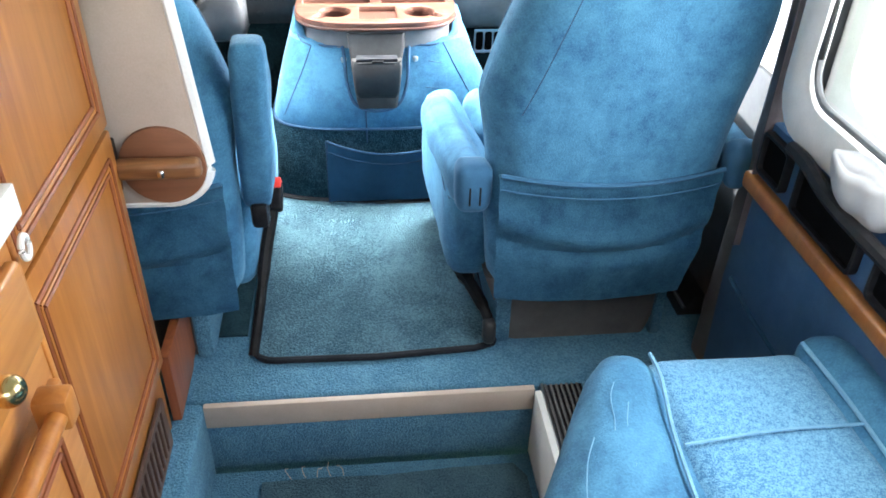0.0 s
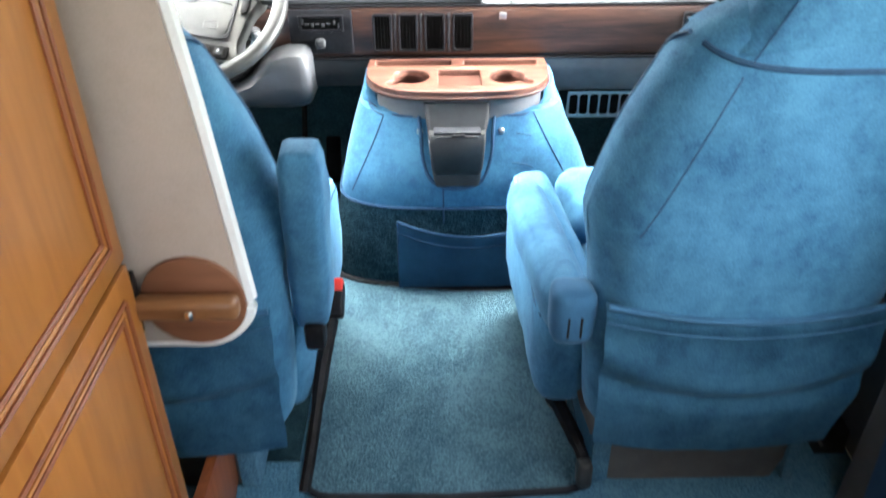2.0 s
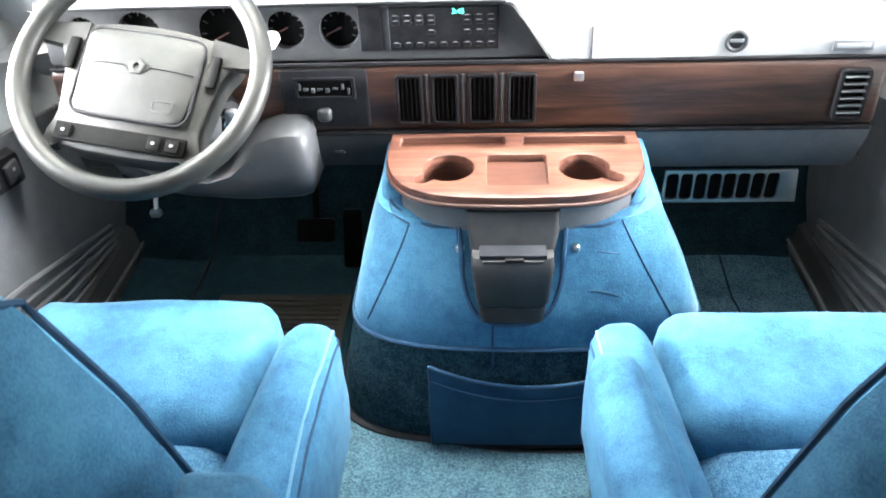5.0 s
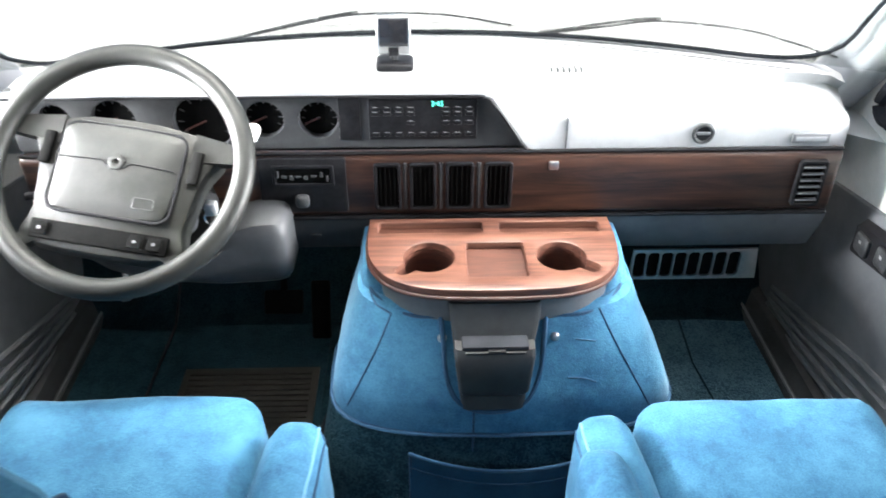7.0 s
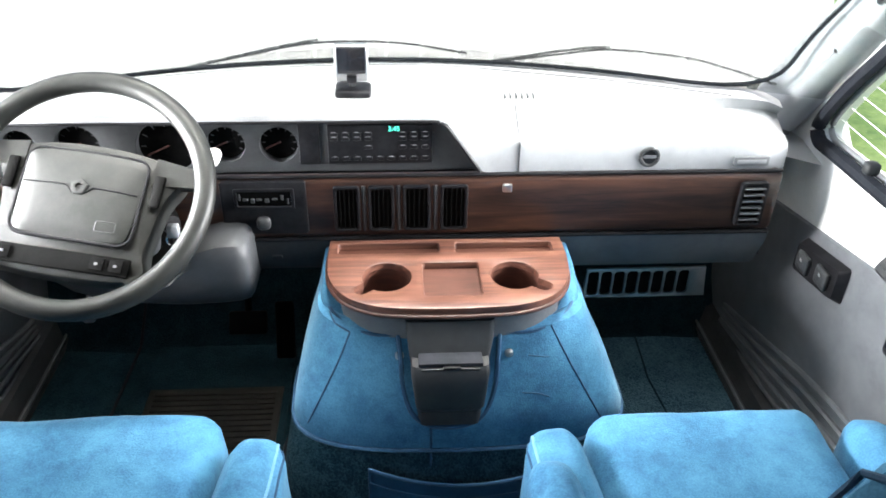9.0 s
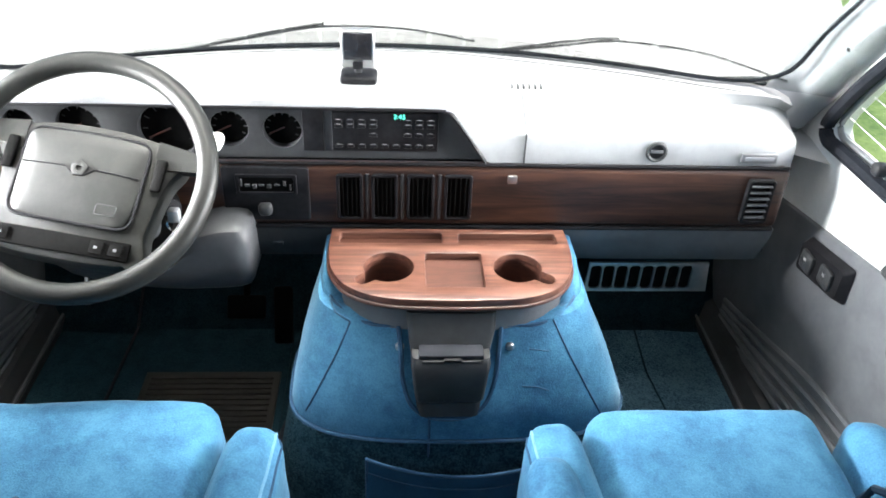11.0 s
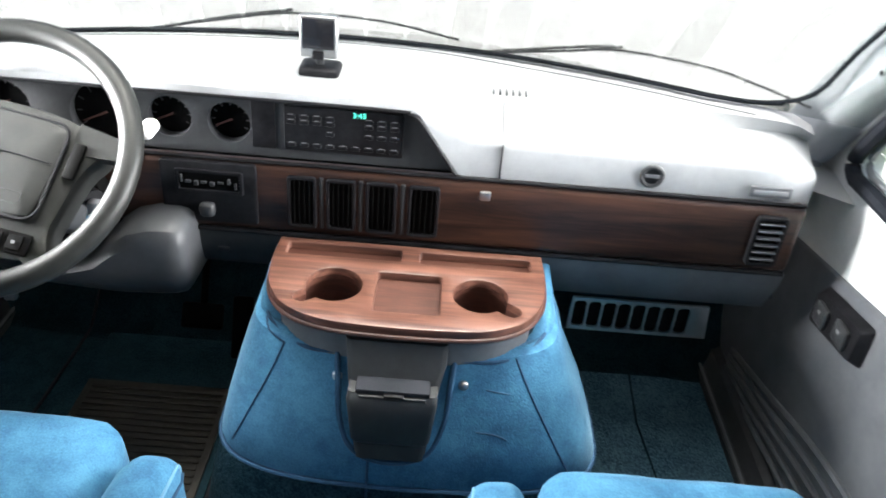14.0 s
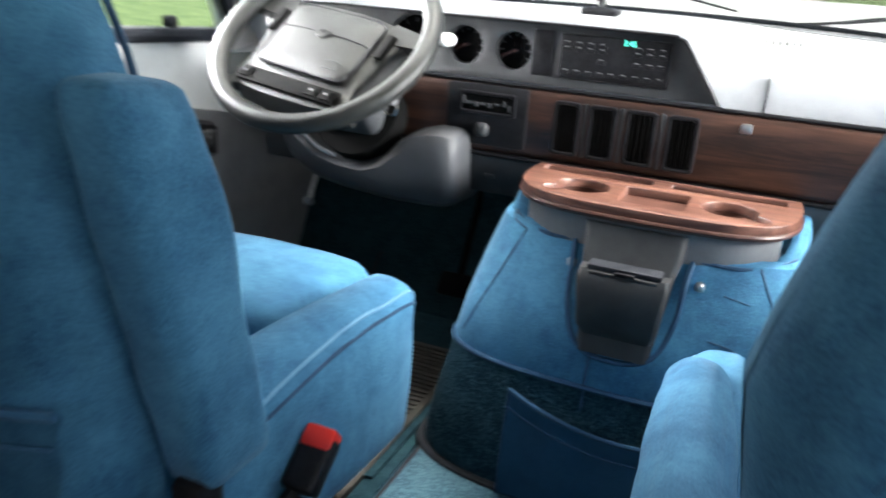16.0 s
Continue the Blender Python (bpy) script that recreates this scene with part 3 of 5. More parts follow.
strip = part("woodgrain_strip", box((-0.745, 1.078, 0.502), (0.735, 1.11, 0.630), 0.012, 3), WALNUT, dash, "dark walnut woodgrain strip")
part("strip_edge", tube([(x, 1.083, 0.498) for x in np.linspace(-0.74, 0.73, 9)], 0.005), BLACK, dash)
part("strip_top_edge", tube([(x, 1.083, 0.632) for x in np.linspace(-0.74, 0.73, 9)], 0.0035), BLACK, dash)
for x0, x1 in ((-0.119, -0.070), (-0.055, -0.006), (0.010, 0.062), (0.080, 0.132)):
    vent = part("air_vent", plate(rounded(x0, 0.519, x1, 0.615, 0.007), [rounded(x0 + 0.006, 0.525, x1 - 0.006, 0.609, 0.005)], 0.012, facing_back(1.0715), 0.0015), BLACK, dash, "black vertical air vent")
    # black sheet stands in for the shade inside the vent
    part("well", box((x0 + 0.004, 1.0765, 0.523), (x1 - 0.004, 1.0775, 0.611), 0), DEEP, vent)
    for k in range(4):
        x = x0 + 0.012 + k * (x1 - x0 - 0.024) / 3
        part("slat", box((x - 0.001, 1.0715, 0.526), (x + 0.001, 1.0765, 0.608), 0), DEEP, vent)
for x in (-0.0625, 0.002, 0.071):
    part("vent_divider", box((x - 0.004, 1.0735, 0.519), (x + 0.004, 1.079, 0.615), 0.002), GREY_DARK, dash)
hvac = part("heater_control_panel", plate(rounded(-0.325, 0.516, -0.168, 0.627, 0.006), [], 0.01, facing_back(1.0735), 0.002), BLACK, dash, "dark heater control panel")
slot = part("control_slot", plate(rounded(-0.300, 0.572, -0.190, 0.614, 0.004), [rounded(-0.294, 0.578, -0.196, 0.608, 0.003)], 0.006, facing_back(1.0695), 0.001), BLACK, hvac)
# the slot's shade, put in as a black sheet
part("slot_shade", box((-0.296, 1.0725, 0.576), (-0.194, 1.0732, 0.610), 0), DEEP, slot)
for x, z, w, h in ((-0.290, 0.597, 0.004, 0.014), (-0.279, 0.592, 0.010, 0.005), (-0.266, 0.590, 0.007, 0.009), (-0.254, 0.592, 0.010, 0.004), (-0.240, 0.590, 0.008, 0.008), (-0.226, 0.593, 0.010, 0.004), (-0.212, 0.596, 0.005, 0.010), (-0.202, 0.588, 0.004, 0.012)):
    part("lever", box((x - w / 2, 1.0690, z - h / 2), (x + w / 2, 1.0726, z + h / 2), 0.001, 1), GREY_DARK, slot)
part("knob", soft((-0.262, 1.055, 0.533), (-0.236, 1.0735, 0.559), 0.012, 0, 4), GREY_DARK, hvac)
rv = part("air_vent", plate(rounded(0.653, 0.518, 0.706, 0.613, 0.008), [rounded(0.660, 0.525, 0.699, 0.606, 0.004)], 0.012, facing_back(1.068), 0.002), BLACK, dash, "slatted black side vent")
# black sheet for the shade behind the slats
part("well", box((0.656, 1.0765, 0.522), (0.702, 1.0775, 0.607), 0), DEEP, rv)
for k in range(6):
    part("slat", box((0.659, 1.066, 0.531 + 0.0135 * k), (0.700, 1.075, 0.534 + 0.0135 * k), 0.001, 1), GREY, rv)
part("latch", box((0.196, 1.070, 0.599), (0.214, 1.0785, 0.616), 0.003), STEEL, dash, "small steel latch")
lock = part("lock_ring", tube([(0.470 + 0.017 * math.cos(a), 1.088, 0.661 + 0.017 * math.sin(a)) for a in np.linspace(0, 6.283, 25)[:-1]], 0.004, closed=True), GREY_DARK, dash)
part("lock_face", plate(circle(0.470, 0.661, 0.017), [], 0.006, facing_back(1.087)), BLACK, lock)
part("lock_bar", box((0.458, 1.0845, 0.659), (0.482, 1.088, 0.665), 0.001), GREY, lock)
part("badge", box((0.632, 1.0835, 0.641), (0.700, 1.0945, 0.660), 0.002), GREY, dash)
part("badge_bar", box((0.638, 1.0825, 0.6465), (0.694, 1.0845, 0.6545), 0.001), GREY_LIGHT, dash)
part("lower_panel", loft([[(x, y, z) for y, z in ((1.082, 0.497), (1.088, 0.47), (1.12, 0.40), (1.14, 0.385), (1.17, 0.40), (1.16, 0.497))] for x in (0.30, 0.5, 0.70, 0.735)]), GREY, dash, "grey blue panel below the strip")
part("under_panel", loft([[(x, y, z) for y, z in ((1.082, 0.497), (1.088, 0.45), (1.10, 0.42), (1.16, 0.42), (1.16, 0.497))] for x in (-0.745, -0.3, 0.30)]), GREY_DARK, dash)
part("dash_body", box((-0.75, 1.118, 0.42), (0.745, 1.20, 0.63), 0.0), GREY_DARK, dash)
for k in range(6):
    part("defroster_slit", box((0.205 + 0.011 * k, 1.185, 0.738), (0.208 + 0.011 * k, 1.225, 0.7455), 0.001, 1), GREY, dash)
part("ashtray_knob", box((-0.245, 1.084, 0.452), (-0.225, 1.094, 0.460), 0.002), GREY_DARK, dash)
sections = []
for x, top, low, near in ((-0.668, 0.522, 0.505, 1.035), (-0.655, 0.534, 0.468, 1.012), (-0.63, 0.530, 0.437, 0.998), (-0.60, 0.508, 0.420, 0.992), (-0.56, 0.480, 0.408, 0.988), (-0.51, 0.466, 0.400, 0.985), (-0.46, 0.464, 0.396, 0.985), (-0.42, 0.480, 0.393, 0.985), (-0.39, 0.512, 0.392, 0.986), (-0.365, 0.530, 0.392, 0.988), (-0.33, 0.540, 0.392, 0.990), (-0.30, 0.541, 0.394, 0.992), (-0.284, 0.538, 0.398, 0.996), (-0.276, 0.530, 0.408, 1.004), (-0.273, 0.515, 0.425, 1.02)):
    mid = 0.5 * (top + low)
    sections.append([(x, near + 0.030, top), (x, near + 0.010, top - 0.006), (x, near, top - 0.2 * (top - low)), (x, near + 0.004, mid), (x, near + 0.016, low + 0.018), (x, near + 0.034, low + 0.003), (x, 1.13, low - 0.002), (x, 1.14, mid), (x, 1.12, top + 0.004)])
col = part("column_cover", loft(sections), GREY_MID, dash, "grey moulded steering column cover")
part("cover_lip", tube(smooth_line([(-0.664, 1.045, 0.530), (-0.652, 1.020, 0.5355), (-0.63, 1.008, 0.531), (-0.60, 1.002, 0.509), (-0.56, 0.998, 0.481), (-0.52, 0.996, 0.469)], 3), 0.0045, 6), GREY_LIGHT, col)
heater = part("heater_grille", plate([(0.388, 0.313), (0.652, 0.313), (0.644, 0.386), (0.392, 0.386)], [rounded(0.396 + 0.0275 * k, 0.320, 0.4195 + 0.0275 * k, 0.379, 0.008) for k in range(8)], 0.006, facing_back(1.122), 0.001), STEEL, dash, "pale metal heater grille with upright slots")
# shade behind the heater slots, drawn as a black sheet
part("shade_backing", box((0.395, 1.131, 0.315), (0.642, 1.133, 0.384), 0), DEEP, heater)
# gps on the dash
gp_ = thing("sat_nav", (-0.078, 1.165, 0.757), "small black screen in a silver mount on the dash", "sat nav")
part("base", soft((-0.111, 1.135, 0.756), (-0.045, 1.195, 0.774), 0.009, 0, 5), BLACK, gp_)
part("stem", tube([(-0.078, 1.165, 0.77), (-0.078, 1.162, 0.787), (-0.078, 1.158, 0.80)], 0.007), GREY_DARK, gp_)
scr = part("housing", box((-0.108, 1.150, 0.788), (-0.048, 1.168, 0.855), 0.004, 3), STEEL, gp_)
part("screen", box((-0.103, 1.1485, 0.803), (-0.053, 1.151, 0.851), 0.001), LENS, scr, "dark screen")
part("clip", box((-0.087, 1.144, 0.787), (-0.069, 1.152, 0.80), 0.002), BLACK, scr)


# ---- steering wheel ----
C, R_ = Vector((-0.508, 0.932, 0.690)), 0.213
tilt = radians(50)
MW = Matrix.Translation(C) @ Matrix(((1, 0, 0, 0), (0, math.sin(tilt), -math.cos(tilt), 0), (0, math.cos(tilt), math.sin(tilt), 0), (0, 0, 0, 1)))


def on_wheel(bm):
    bmesh.ops.transform(bm, matrix=MW @ Matrix.Rotation(radians(-10), 4, "Z"), verts=bm.verts)
    return bm


wheel = thing("steering_wheel", C, "grey four-spoke steering wheel with a large centre pad", "steering wheel")
part("rim", on_wheel(tube([((R_ - 0.016) * math.cos(a), (R_ - 0.016) * math.sin(a), 0) for a in np.linspace(0, 6.28319, 57)[:-1]], 0.0175, 14, True)), WHEEL_GREY, wheel)
outline = [(-0.135, 0.066), (-0.07, 0.082), (0.0, 0.086), (0.07, 0.082), (0.135, 0.066), (0.150, 0.040), (0.132, 0.0), (0.120, -0.08), (0.112, -0.136), (-0.112, -0.136), (-0.120, -0.08), (-0.132, 0.0), (-0.150, 0.040)]
hub = part("hub", on_wheel(plate([(p.x, p.y) for p in smooth_line([(*q, 0) for q in outline + outline[:1]], 4)[:-1]], [], 0.045, Matrix.Translation((0, 0, -0.006)), 0.008)), WHEEL_GREY, wheel)
part("centre_pad", on_wheel(soft((-0.093, -0.078, -0.008), (0.093, 0.060, 0.005), 0.012, 0.006, 12, lambda p: (p.x * (1.0 + 0.05 * (p.y + 0.02) / 0.08), p.y + 0.006 * (1 - (p.x / 0.1) ** 2) * (p.y > 0), p.z), lumps=0.0)), WHEEL_GREY, hub)
part("pad_outline", on_wheel(tube([(x, y, 0.0005) for x, y in rounded(-0.098, -0.082, 0.098, 0.067, 0.022)], 0.0028, 6, True)), BLACK, hub)
part("pad_seam", on_wheel(tube([(-0.092, 0.004, 0.0060), (-0.05, 0.005, 0.0098), (-0.022, 0.005, 0.0112), (-0.012, -0.004, 0.0115), (0.012, -0.004, 0.0115), (0.022, 0.005, 0.0112), (0.05, 0.005, 0.0098), (0.092, 0.004, 0.0060)], 0.0013, 6)), BLACK, hub)
part("emblem", on_wheel(plate([(0.014 * math.cos(radians(90 + 72 * k)), 0.004 + 0.014 * math.sin(radians(90 + 72 * k))) for k in range(5)], [circle(0, 0.004, 0.005, 10)], 0.003, Matrix.Translation((0, 0, 0.0138)), 0.001)), WHEEL_GREY, hub)
part("emblem_edge", on_wheel(tube([(0.0142 * math.cos(radians(90 + 72 * k)), 0.004 + 0.0142 * math.sin(radians(90 + 72 * k)), 0.0118) for k in range(5)], 0.0012, 5, True)), BLACK, hub)
part("airbag_mark", on_wheel(tube([(x, y, 0.0078) for x, y in rounded(0.040, -0.064, 0.072, -0.047, 0.003, 2)], 0.0008, 5, True)), GREY_DARK, hub)
bar_ = part("control_bar", on_wheel(box((-0.108, -0.131, -0.004), (0.108, -0.100, 0.003), 0.003)), DEEP, hub, "black switch bar")
for x in (-0.09, 0.058, 0.088):
    part("push_button", on_wheel(soft((x - 0.011, -0.126, 0.002), (x + 0.011, -0.105, 0.0065), 0.004, 0, 3, lumps=0)), DEEP, hub)
    part("button_mark", on_wheel(box((x - 0.0025, -0.118, 0.008), (x + 0.0025, -0.114, 0.0091), 0)), GREY, hub)
for s in (-1, 1):
    part("horn_button", on_wheel(box((s * 0.119 - 0.009, -0.01, -0.005), (s * 0.119 + 0.009, 0.045, 0.004), 0.004)), DEEP, hub)
    part("spoke", on_wheel(loft([[(s * (0.105 + 0.092 * u), 0.052 + (0.024 - 0.011 * u) * k1 - 0.002 * u, -0.014 + 0.010 * k2) for k1, k2 in ((1, -1), (1, 1), (-1, 1), (-1, -1))] for u in (0, 0.5, 1)])), WHEEL_GREY, wheel)
    part("spoke", on_wheel(loft([[(s * (0.085 + 0.045 * u) + 0.020 * k1, -0.112 - 0.030 * u, -0.016 + 0.010 * k2) for k1, k2 in ((1, -1), (1, 1), (-1, 1), (-1, -1))] for u in (0, 0.5, 1)])), WHEEL_GREY, wheel)
part("column", loft([[MW @ Vector((x, y, z)) for x, y in rounded(-a, -b, a + 0.02, b, 0.022, 4)] for z, a, b in ((-0.035, 0.050, 0.060), (-0.05, 0.064, 0.072), (-0.10, 0.066, 0.072), (-0.16, 0.062, 0.060), (-0.24, 0.058, 0.050))]), GREY_MID, wheel, "grey steering column shroud")
part("gear_stalk", tube([(-0.40, 1.0, 0.63), (-0.345, 1.01, 0.68), (-0.315, 1.02, 0.703)], 0.006), GREY_DARK, wheel)
part("stalk_knob", soft((-0.326, 1.00, 0.692), (-0.301, 1.045, 0.714), 0.0105, 0, 5, lumps=0), WHITE, wheel, "white shift knob")
part("signal_stalk", tube([(-0.60, 1.0, 0.60), (-0.66, 1.0, 0.605), (-0.70, 0.99, 0.605)], 0.007), BLACK, wheel)
part("ignition", tube([(-0.405, 0.985, 0.60), (-0.385, 0.965, 0.605)], 0.016, 12), BLACK, wheel)
# black ring stands in for the shade in the column cover's gap
part("gap_shade", tube([(C.x + 0.02, 1.02, 0.555), (C.x + 0.02, 1.06, 0.535)], [0.085, 0.088], 18), DEEP, wheel, "black ring painting in the shaded gap round the column")
key = part("keys", box((-0.392, 0.945, 0.588), (-0.372, 0.962, 0.612), 0.004), GREY_LIGHT, wheel, "bright keys in the ignition")
part("key_ring", tube([(-0.382 + 0.013 * math.cos(a), 0.95, 0.583 + 0.013 * math.sin(a)) for a in np.linspace(0, 6.283, 15)[:-1]], 0.0022, 6, True), CHROME, wheel)


# ---- engine cover and tray ----
cover = thing("engine_cover", (0.1, 0.9, 0.0), "blue velvet engine cover with piping and a worn carpet skirt", "engine cover")


def cover_ring(z, x0, x1, yr, yf=1.12, n=40, e=4.0, lean=0.0):
    cx, hx, cy, hy = (x0 + x1) / 2, (x1 - x0) / 2, (yr + yf) / 2, (yf - yr) / 2
    out = []
    for k in range(n):
        a = 6.28319 * k / n
        c, s = math.cos(a), math.sin(a)
        u = math.copysign(abs(c) ** (2 / e), c)
        v = math.copysign(abs(s) ** (2 / e), s)
        out.append((cx + hx * u, cy + hy * v - (0.02 * (1 - u * u) if v < 0 else 0), z + lean * (v if v < 0 else 0)))
    return out


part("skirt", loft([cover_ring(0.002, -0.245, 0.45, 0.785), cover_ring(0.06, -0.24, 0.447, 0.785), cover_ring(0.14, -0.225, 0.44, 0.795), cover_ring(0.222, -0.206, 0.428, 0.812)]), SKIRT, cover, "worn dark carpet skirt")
velvet = part("velvet", loft([cover_ring(0.222, -0.205, 0.428, 0.81), cover_ring(0.235, -0.206, 0.43, 0.806), cover_ring(0.30, -0.192, 0.405, 0.82), cover_ring(0.38, -0.170, 0.365, 0.845), cover_ring(0.42, -0.157, 0.351, 0.862), cover_ring(0.442, -0.150, 0.341, 0.876), cover_ring(0.447, -0.135, 0.326, 0.89), cover_ring(0.435, -0.12, 0.31, 0.91), cover_ring(0.415, -0.11, 0.30, 0.92)]), VELVET, cover)
for q, xa, xb in ((-1, -0.150, -0.137), (1, 0.341, 0.327)):
    part("velvet_shoulder", loft([[(xa - q * d, y, 0.41), (xa - q * d, y, 0.435), (xb + q * (0.004 - d), y, zt - 0.004), (xb - q * (0.002 + d), y, zt), (xb - q * (0.020 + d), y, zt), (xb - q * (0.026 + d), y, 0.41)] for y, zt, d in ((0.915, 0.441, 0.022), (0.935, 0.452, 0.010), (0.955, 0.462, 0.005), (0.98, 0.470, 0.002), (1.02, 0.478, 0.0), (1.118, 0.479, 0.0))]), VELVET, cover)
part("piping", tube(cover_ring(0.226, -0.208, 0.431, 0.806), 0.0045, 6, True), PIPING, cover)
part("centre_seam", tube([(0.052, 0.789, 0.002 + 0.0), (0.052, 0.787, 0.14), (0.052, 0.789, 0.222), (0.052, 0.787, 0.235), (0.052, 0.80, 0.30)], 0.0022, 6), PIPING, cover)
def drape(obs, points, lift=0.0, steps=5):
    """Points (x, z) laid from behind on the nearest of the parts."""
    trees = [bvhtree.BVHTree.FromPolygons([v.co + ORIGIN[o.name] for v in o.data.vertices], [p.vertices[:] for p in o.data.polygons]) for o in obs]
    out = []
    for p in smooth_line([(x, 0, z) for x, z in points], steps):
        hits = [t.ray_cast(Vector((p.x, -0.5, p.z)), Vector((0, 1, 0)))[0] for t in trees]
        hits = [h for h in hits if h is not None]
        if hits:
            near = min(hits, key=lambda h: h.y)
            out.append((near.x, near.y - lift, near.z))
    return out


for line in (((-0.088, 0.435), (-0.112, 0.38), (-0.145, 0.31), (-0.172, 0.25)), ((0.268, 0.44), (0.300, 0.38), (0.345, 0.30), (0.375, 0.245)), ((-0.088, 0.435), (-0.115, 0.442), (-0.138, 0.452))):
    part("dart_seam", tube(drape([velvet], line), 0.0017, 6), PIPING, cover)
for line in (((0.215, 0.335), (0.245, 0.33), (0.265, 0.322)), ((0.225, 0.40), (0.262, 0.392))):
    part("crease", tube(drape([velvet], line), 0.0011, 5), PIPING, cover)
pk = []
for x in np.linspace(-0.06, 0.30, 15):
    u = (x - 0.12) / 0.18
    pk.append((x, 0.200 - 0.040 * (1 - u * u)))
pocket_pts = [*pk, (0.30, 0.012), (-0.06, 0.012)]


def pocket_y(x, z):
    u = (x - 0.1) / 0.34
    return 0.785 - 0.02 * (1 - u * u) + 0.12 * max(0, z - 0.06) - 0.012


pb = bmesh.new()
cols = []
for x, zt in pk:
    cols.append([pb.verts.new((x, pocket_y(x, z) - 0.006 * math.sin(3.14 * k / 5), z)) for k, z in enumerate(np.linspace(0.014, zt, 6))])
for a, b in zip(cols, cols[1:]):
    for k in range(5):
        pb.faces.new((a[k], b[k], b[k + 1], a[k + 1]))
bmesh.ops.solidify(pb, geom=pb.faces[:], thickness=-0.006)
pocket = part("pocket", pb, VELVET_DARK, cover, "slack dark blue map pocket")
part("pocket_piping", tube([(x, pocket_y(x, z) - 0.004, z) for x, z in pk], 0.0035, 6), PIPING, pocket)
part("pocket_stitch", tube([(x, pocket_y(x, z - 0.028) - 0.007, z - 0.028) for x, z in pk], 0.0014, 6), PIPING, pocket)
part("pocket_side", tube([(-0.06, pocket_y(-0.06, 0.20) - 0.002, 0.20), (-0.06, pocket_y(-0.06, 0.08) - 0.002, 0.08), (-0.06, pocket_y(-0.06, 0.01) - 0.002, 0.01)], 0.003, 6), PIPING, pocket)
part("floor_trim", tube(cover_ring(0.012, -0.248, 0.453, 0.780), 0.011, 8, True), BINDING, cover, "black rubber trim at the floor")
for x in (-0.002, 0.190):
    part("screw", soft((x - 0.008, 0.834, 0.398), (x + 0.008, 0.850, 0.414), 0.007, 0, 3, lumps=0), STEEL, cover, "steel screw")
console = part("console_neck", plate([(p.x, p.y) for p in smooth_line([(-0.105, 0.96, 0), (-0.10, 0.915, 0), (-0.055, 0.868, 0), (0.03, 0.852, 0), (0.155, 0.852, 0), (0.235, 0.868, 0), (0.285, 0.915, 0), (0.29, 0.96, 0)], 4)] + [(0.29, 1.06), (-0.105, 1.06)], [circle(-0.022, 0.942, 0.054), circle(0.207, 0.940, 0.054)], 0.055, Matrix.Translation((0, 0, 0.482)), 0.003), GREY, cover, "grey plastic console under the tray")
chute = part("console_chute", loft([[(x, y, z) for x, y in rounded(x0, y0, x1, y1, 0.012, 3)] for z, x0, x1, y0, y1 in ((0.475, 0.008, 0.164, 0.845, 0.95), (0.44, 0.012, 0.162, 0.832, 0.95), (0.41, 0.016, 0.154, 0.815, 0.93), (0.286, 0.030, 0.140, 0.790, 0.90))]), GREY_DARK, cover)
bin_ = part("ashtray_bin", loft([[(x, y, z) for x, y in rounded(x0, y0, x1, y1, 0.008, 3)] for z, x0, x1, y0, y1 in ((0.418, 0.019, 0.151, 0.795, 0.88), (0.405, 0.017, 0.152, 0.786, 0.88), (0.332, 0.025, 0.145, 0.783, 0.86), (0.314, 0.031, 0.139, 0.795, 0.86))]), GREY_DARK, cover, "grey pull-out ashtray")
part("lid", box((0.030, 0.794, 0.415), (0.140, 0.848, 0.425), 0.003), BINDING, bin_)
# lighter grey strip paints a shine along the lid's front edge
part("lid_shine", box((0.036, 0.790, 0.411), (0.134, 0.797, 0.416), 0.001), GREY_DARK, bin_)
part("thumb_slot", box((0.072, 0.788, 0.415), (0.102, 0.797, 0.4205), 0.001), BLACK, bin_)
part("cutout_piping", tube(smooth_line([(-0.004, 0.858, 0.438), (0.000, 0.832, 0.405), (0.004, 0.818, 0.35), (0.020, 0.803, 0.302), (0.056, 0.794, 0.280), (0.112, 0.794, 0.280), (0.148, 0.803, 0.300), (0.166, 0.818, 0.35), (0.170, 0.832, 0.405), (0.174, 0.858, 0.438)]), 0.0045, 6), PIPING, cover)
part("collar_piping", tube(smooth_line([(-0.13, 0.99, 0.448), (-0.12, 0.92, 0.445), (-0.06, 0.868, 0.437), (0.006, 0.858, 0.438)]), 0.0035, 6), PIPING, cover)
part("collar_piping", tube(smooth_line([(0.184, 0.858, 0.438), (0.25, 0.868, 0.437), (0.31, 0.92, 0.445), (0.32, 0.99, 0.448)]), 0.0035, 6), PIPING, cover)

tray = thing("console_tray", (0.09, 0.95, 0.482), "varnished wooden console tray with two cup holders", "tray")
side = [(p.x, p.y) for p in smooth_line([(-0.135, 1.066, 0), (-0.137, 1.0, 0), (-0.128, 0.935, 0), (-0.095, 0.882, 0), (-0.035, 0.853, 0), (0.05, 0.845, 0), (0.14, 0.845, 0), (0.22, 0.853, 0), (0.278, 0.882, 0), (0.310, 0.935, 0), (0.319, 1.0, 0), (0.317, 1.066, 0)], 5)]
side = [(0.091 + 0.975 * (x - 0.091), y) for x, y in side]


def cup(cx, cy, r, nx, ny):
    a0 = math.atan2(ny - cy, nx - cx)
    pts = [(cx + r * math.cos(a0 + a), cy + r * math.sin(a0 + a)) for a in np.linspace(0.33, 6.28319 - 0.33, 30)]
    nose = [(nx + 0.014 * math.cos(a0 + a), ny + 0.014 * math.sin(a0 + a)) for a in np.linspace(-1.5, 1.5, 9)]
    return pts + nose


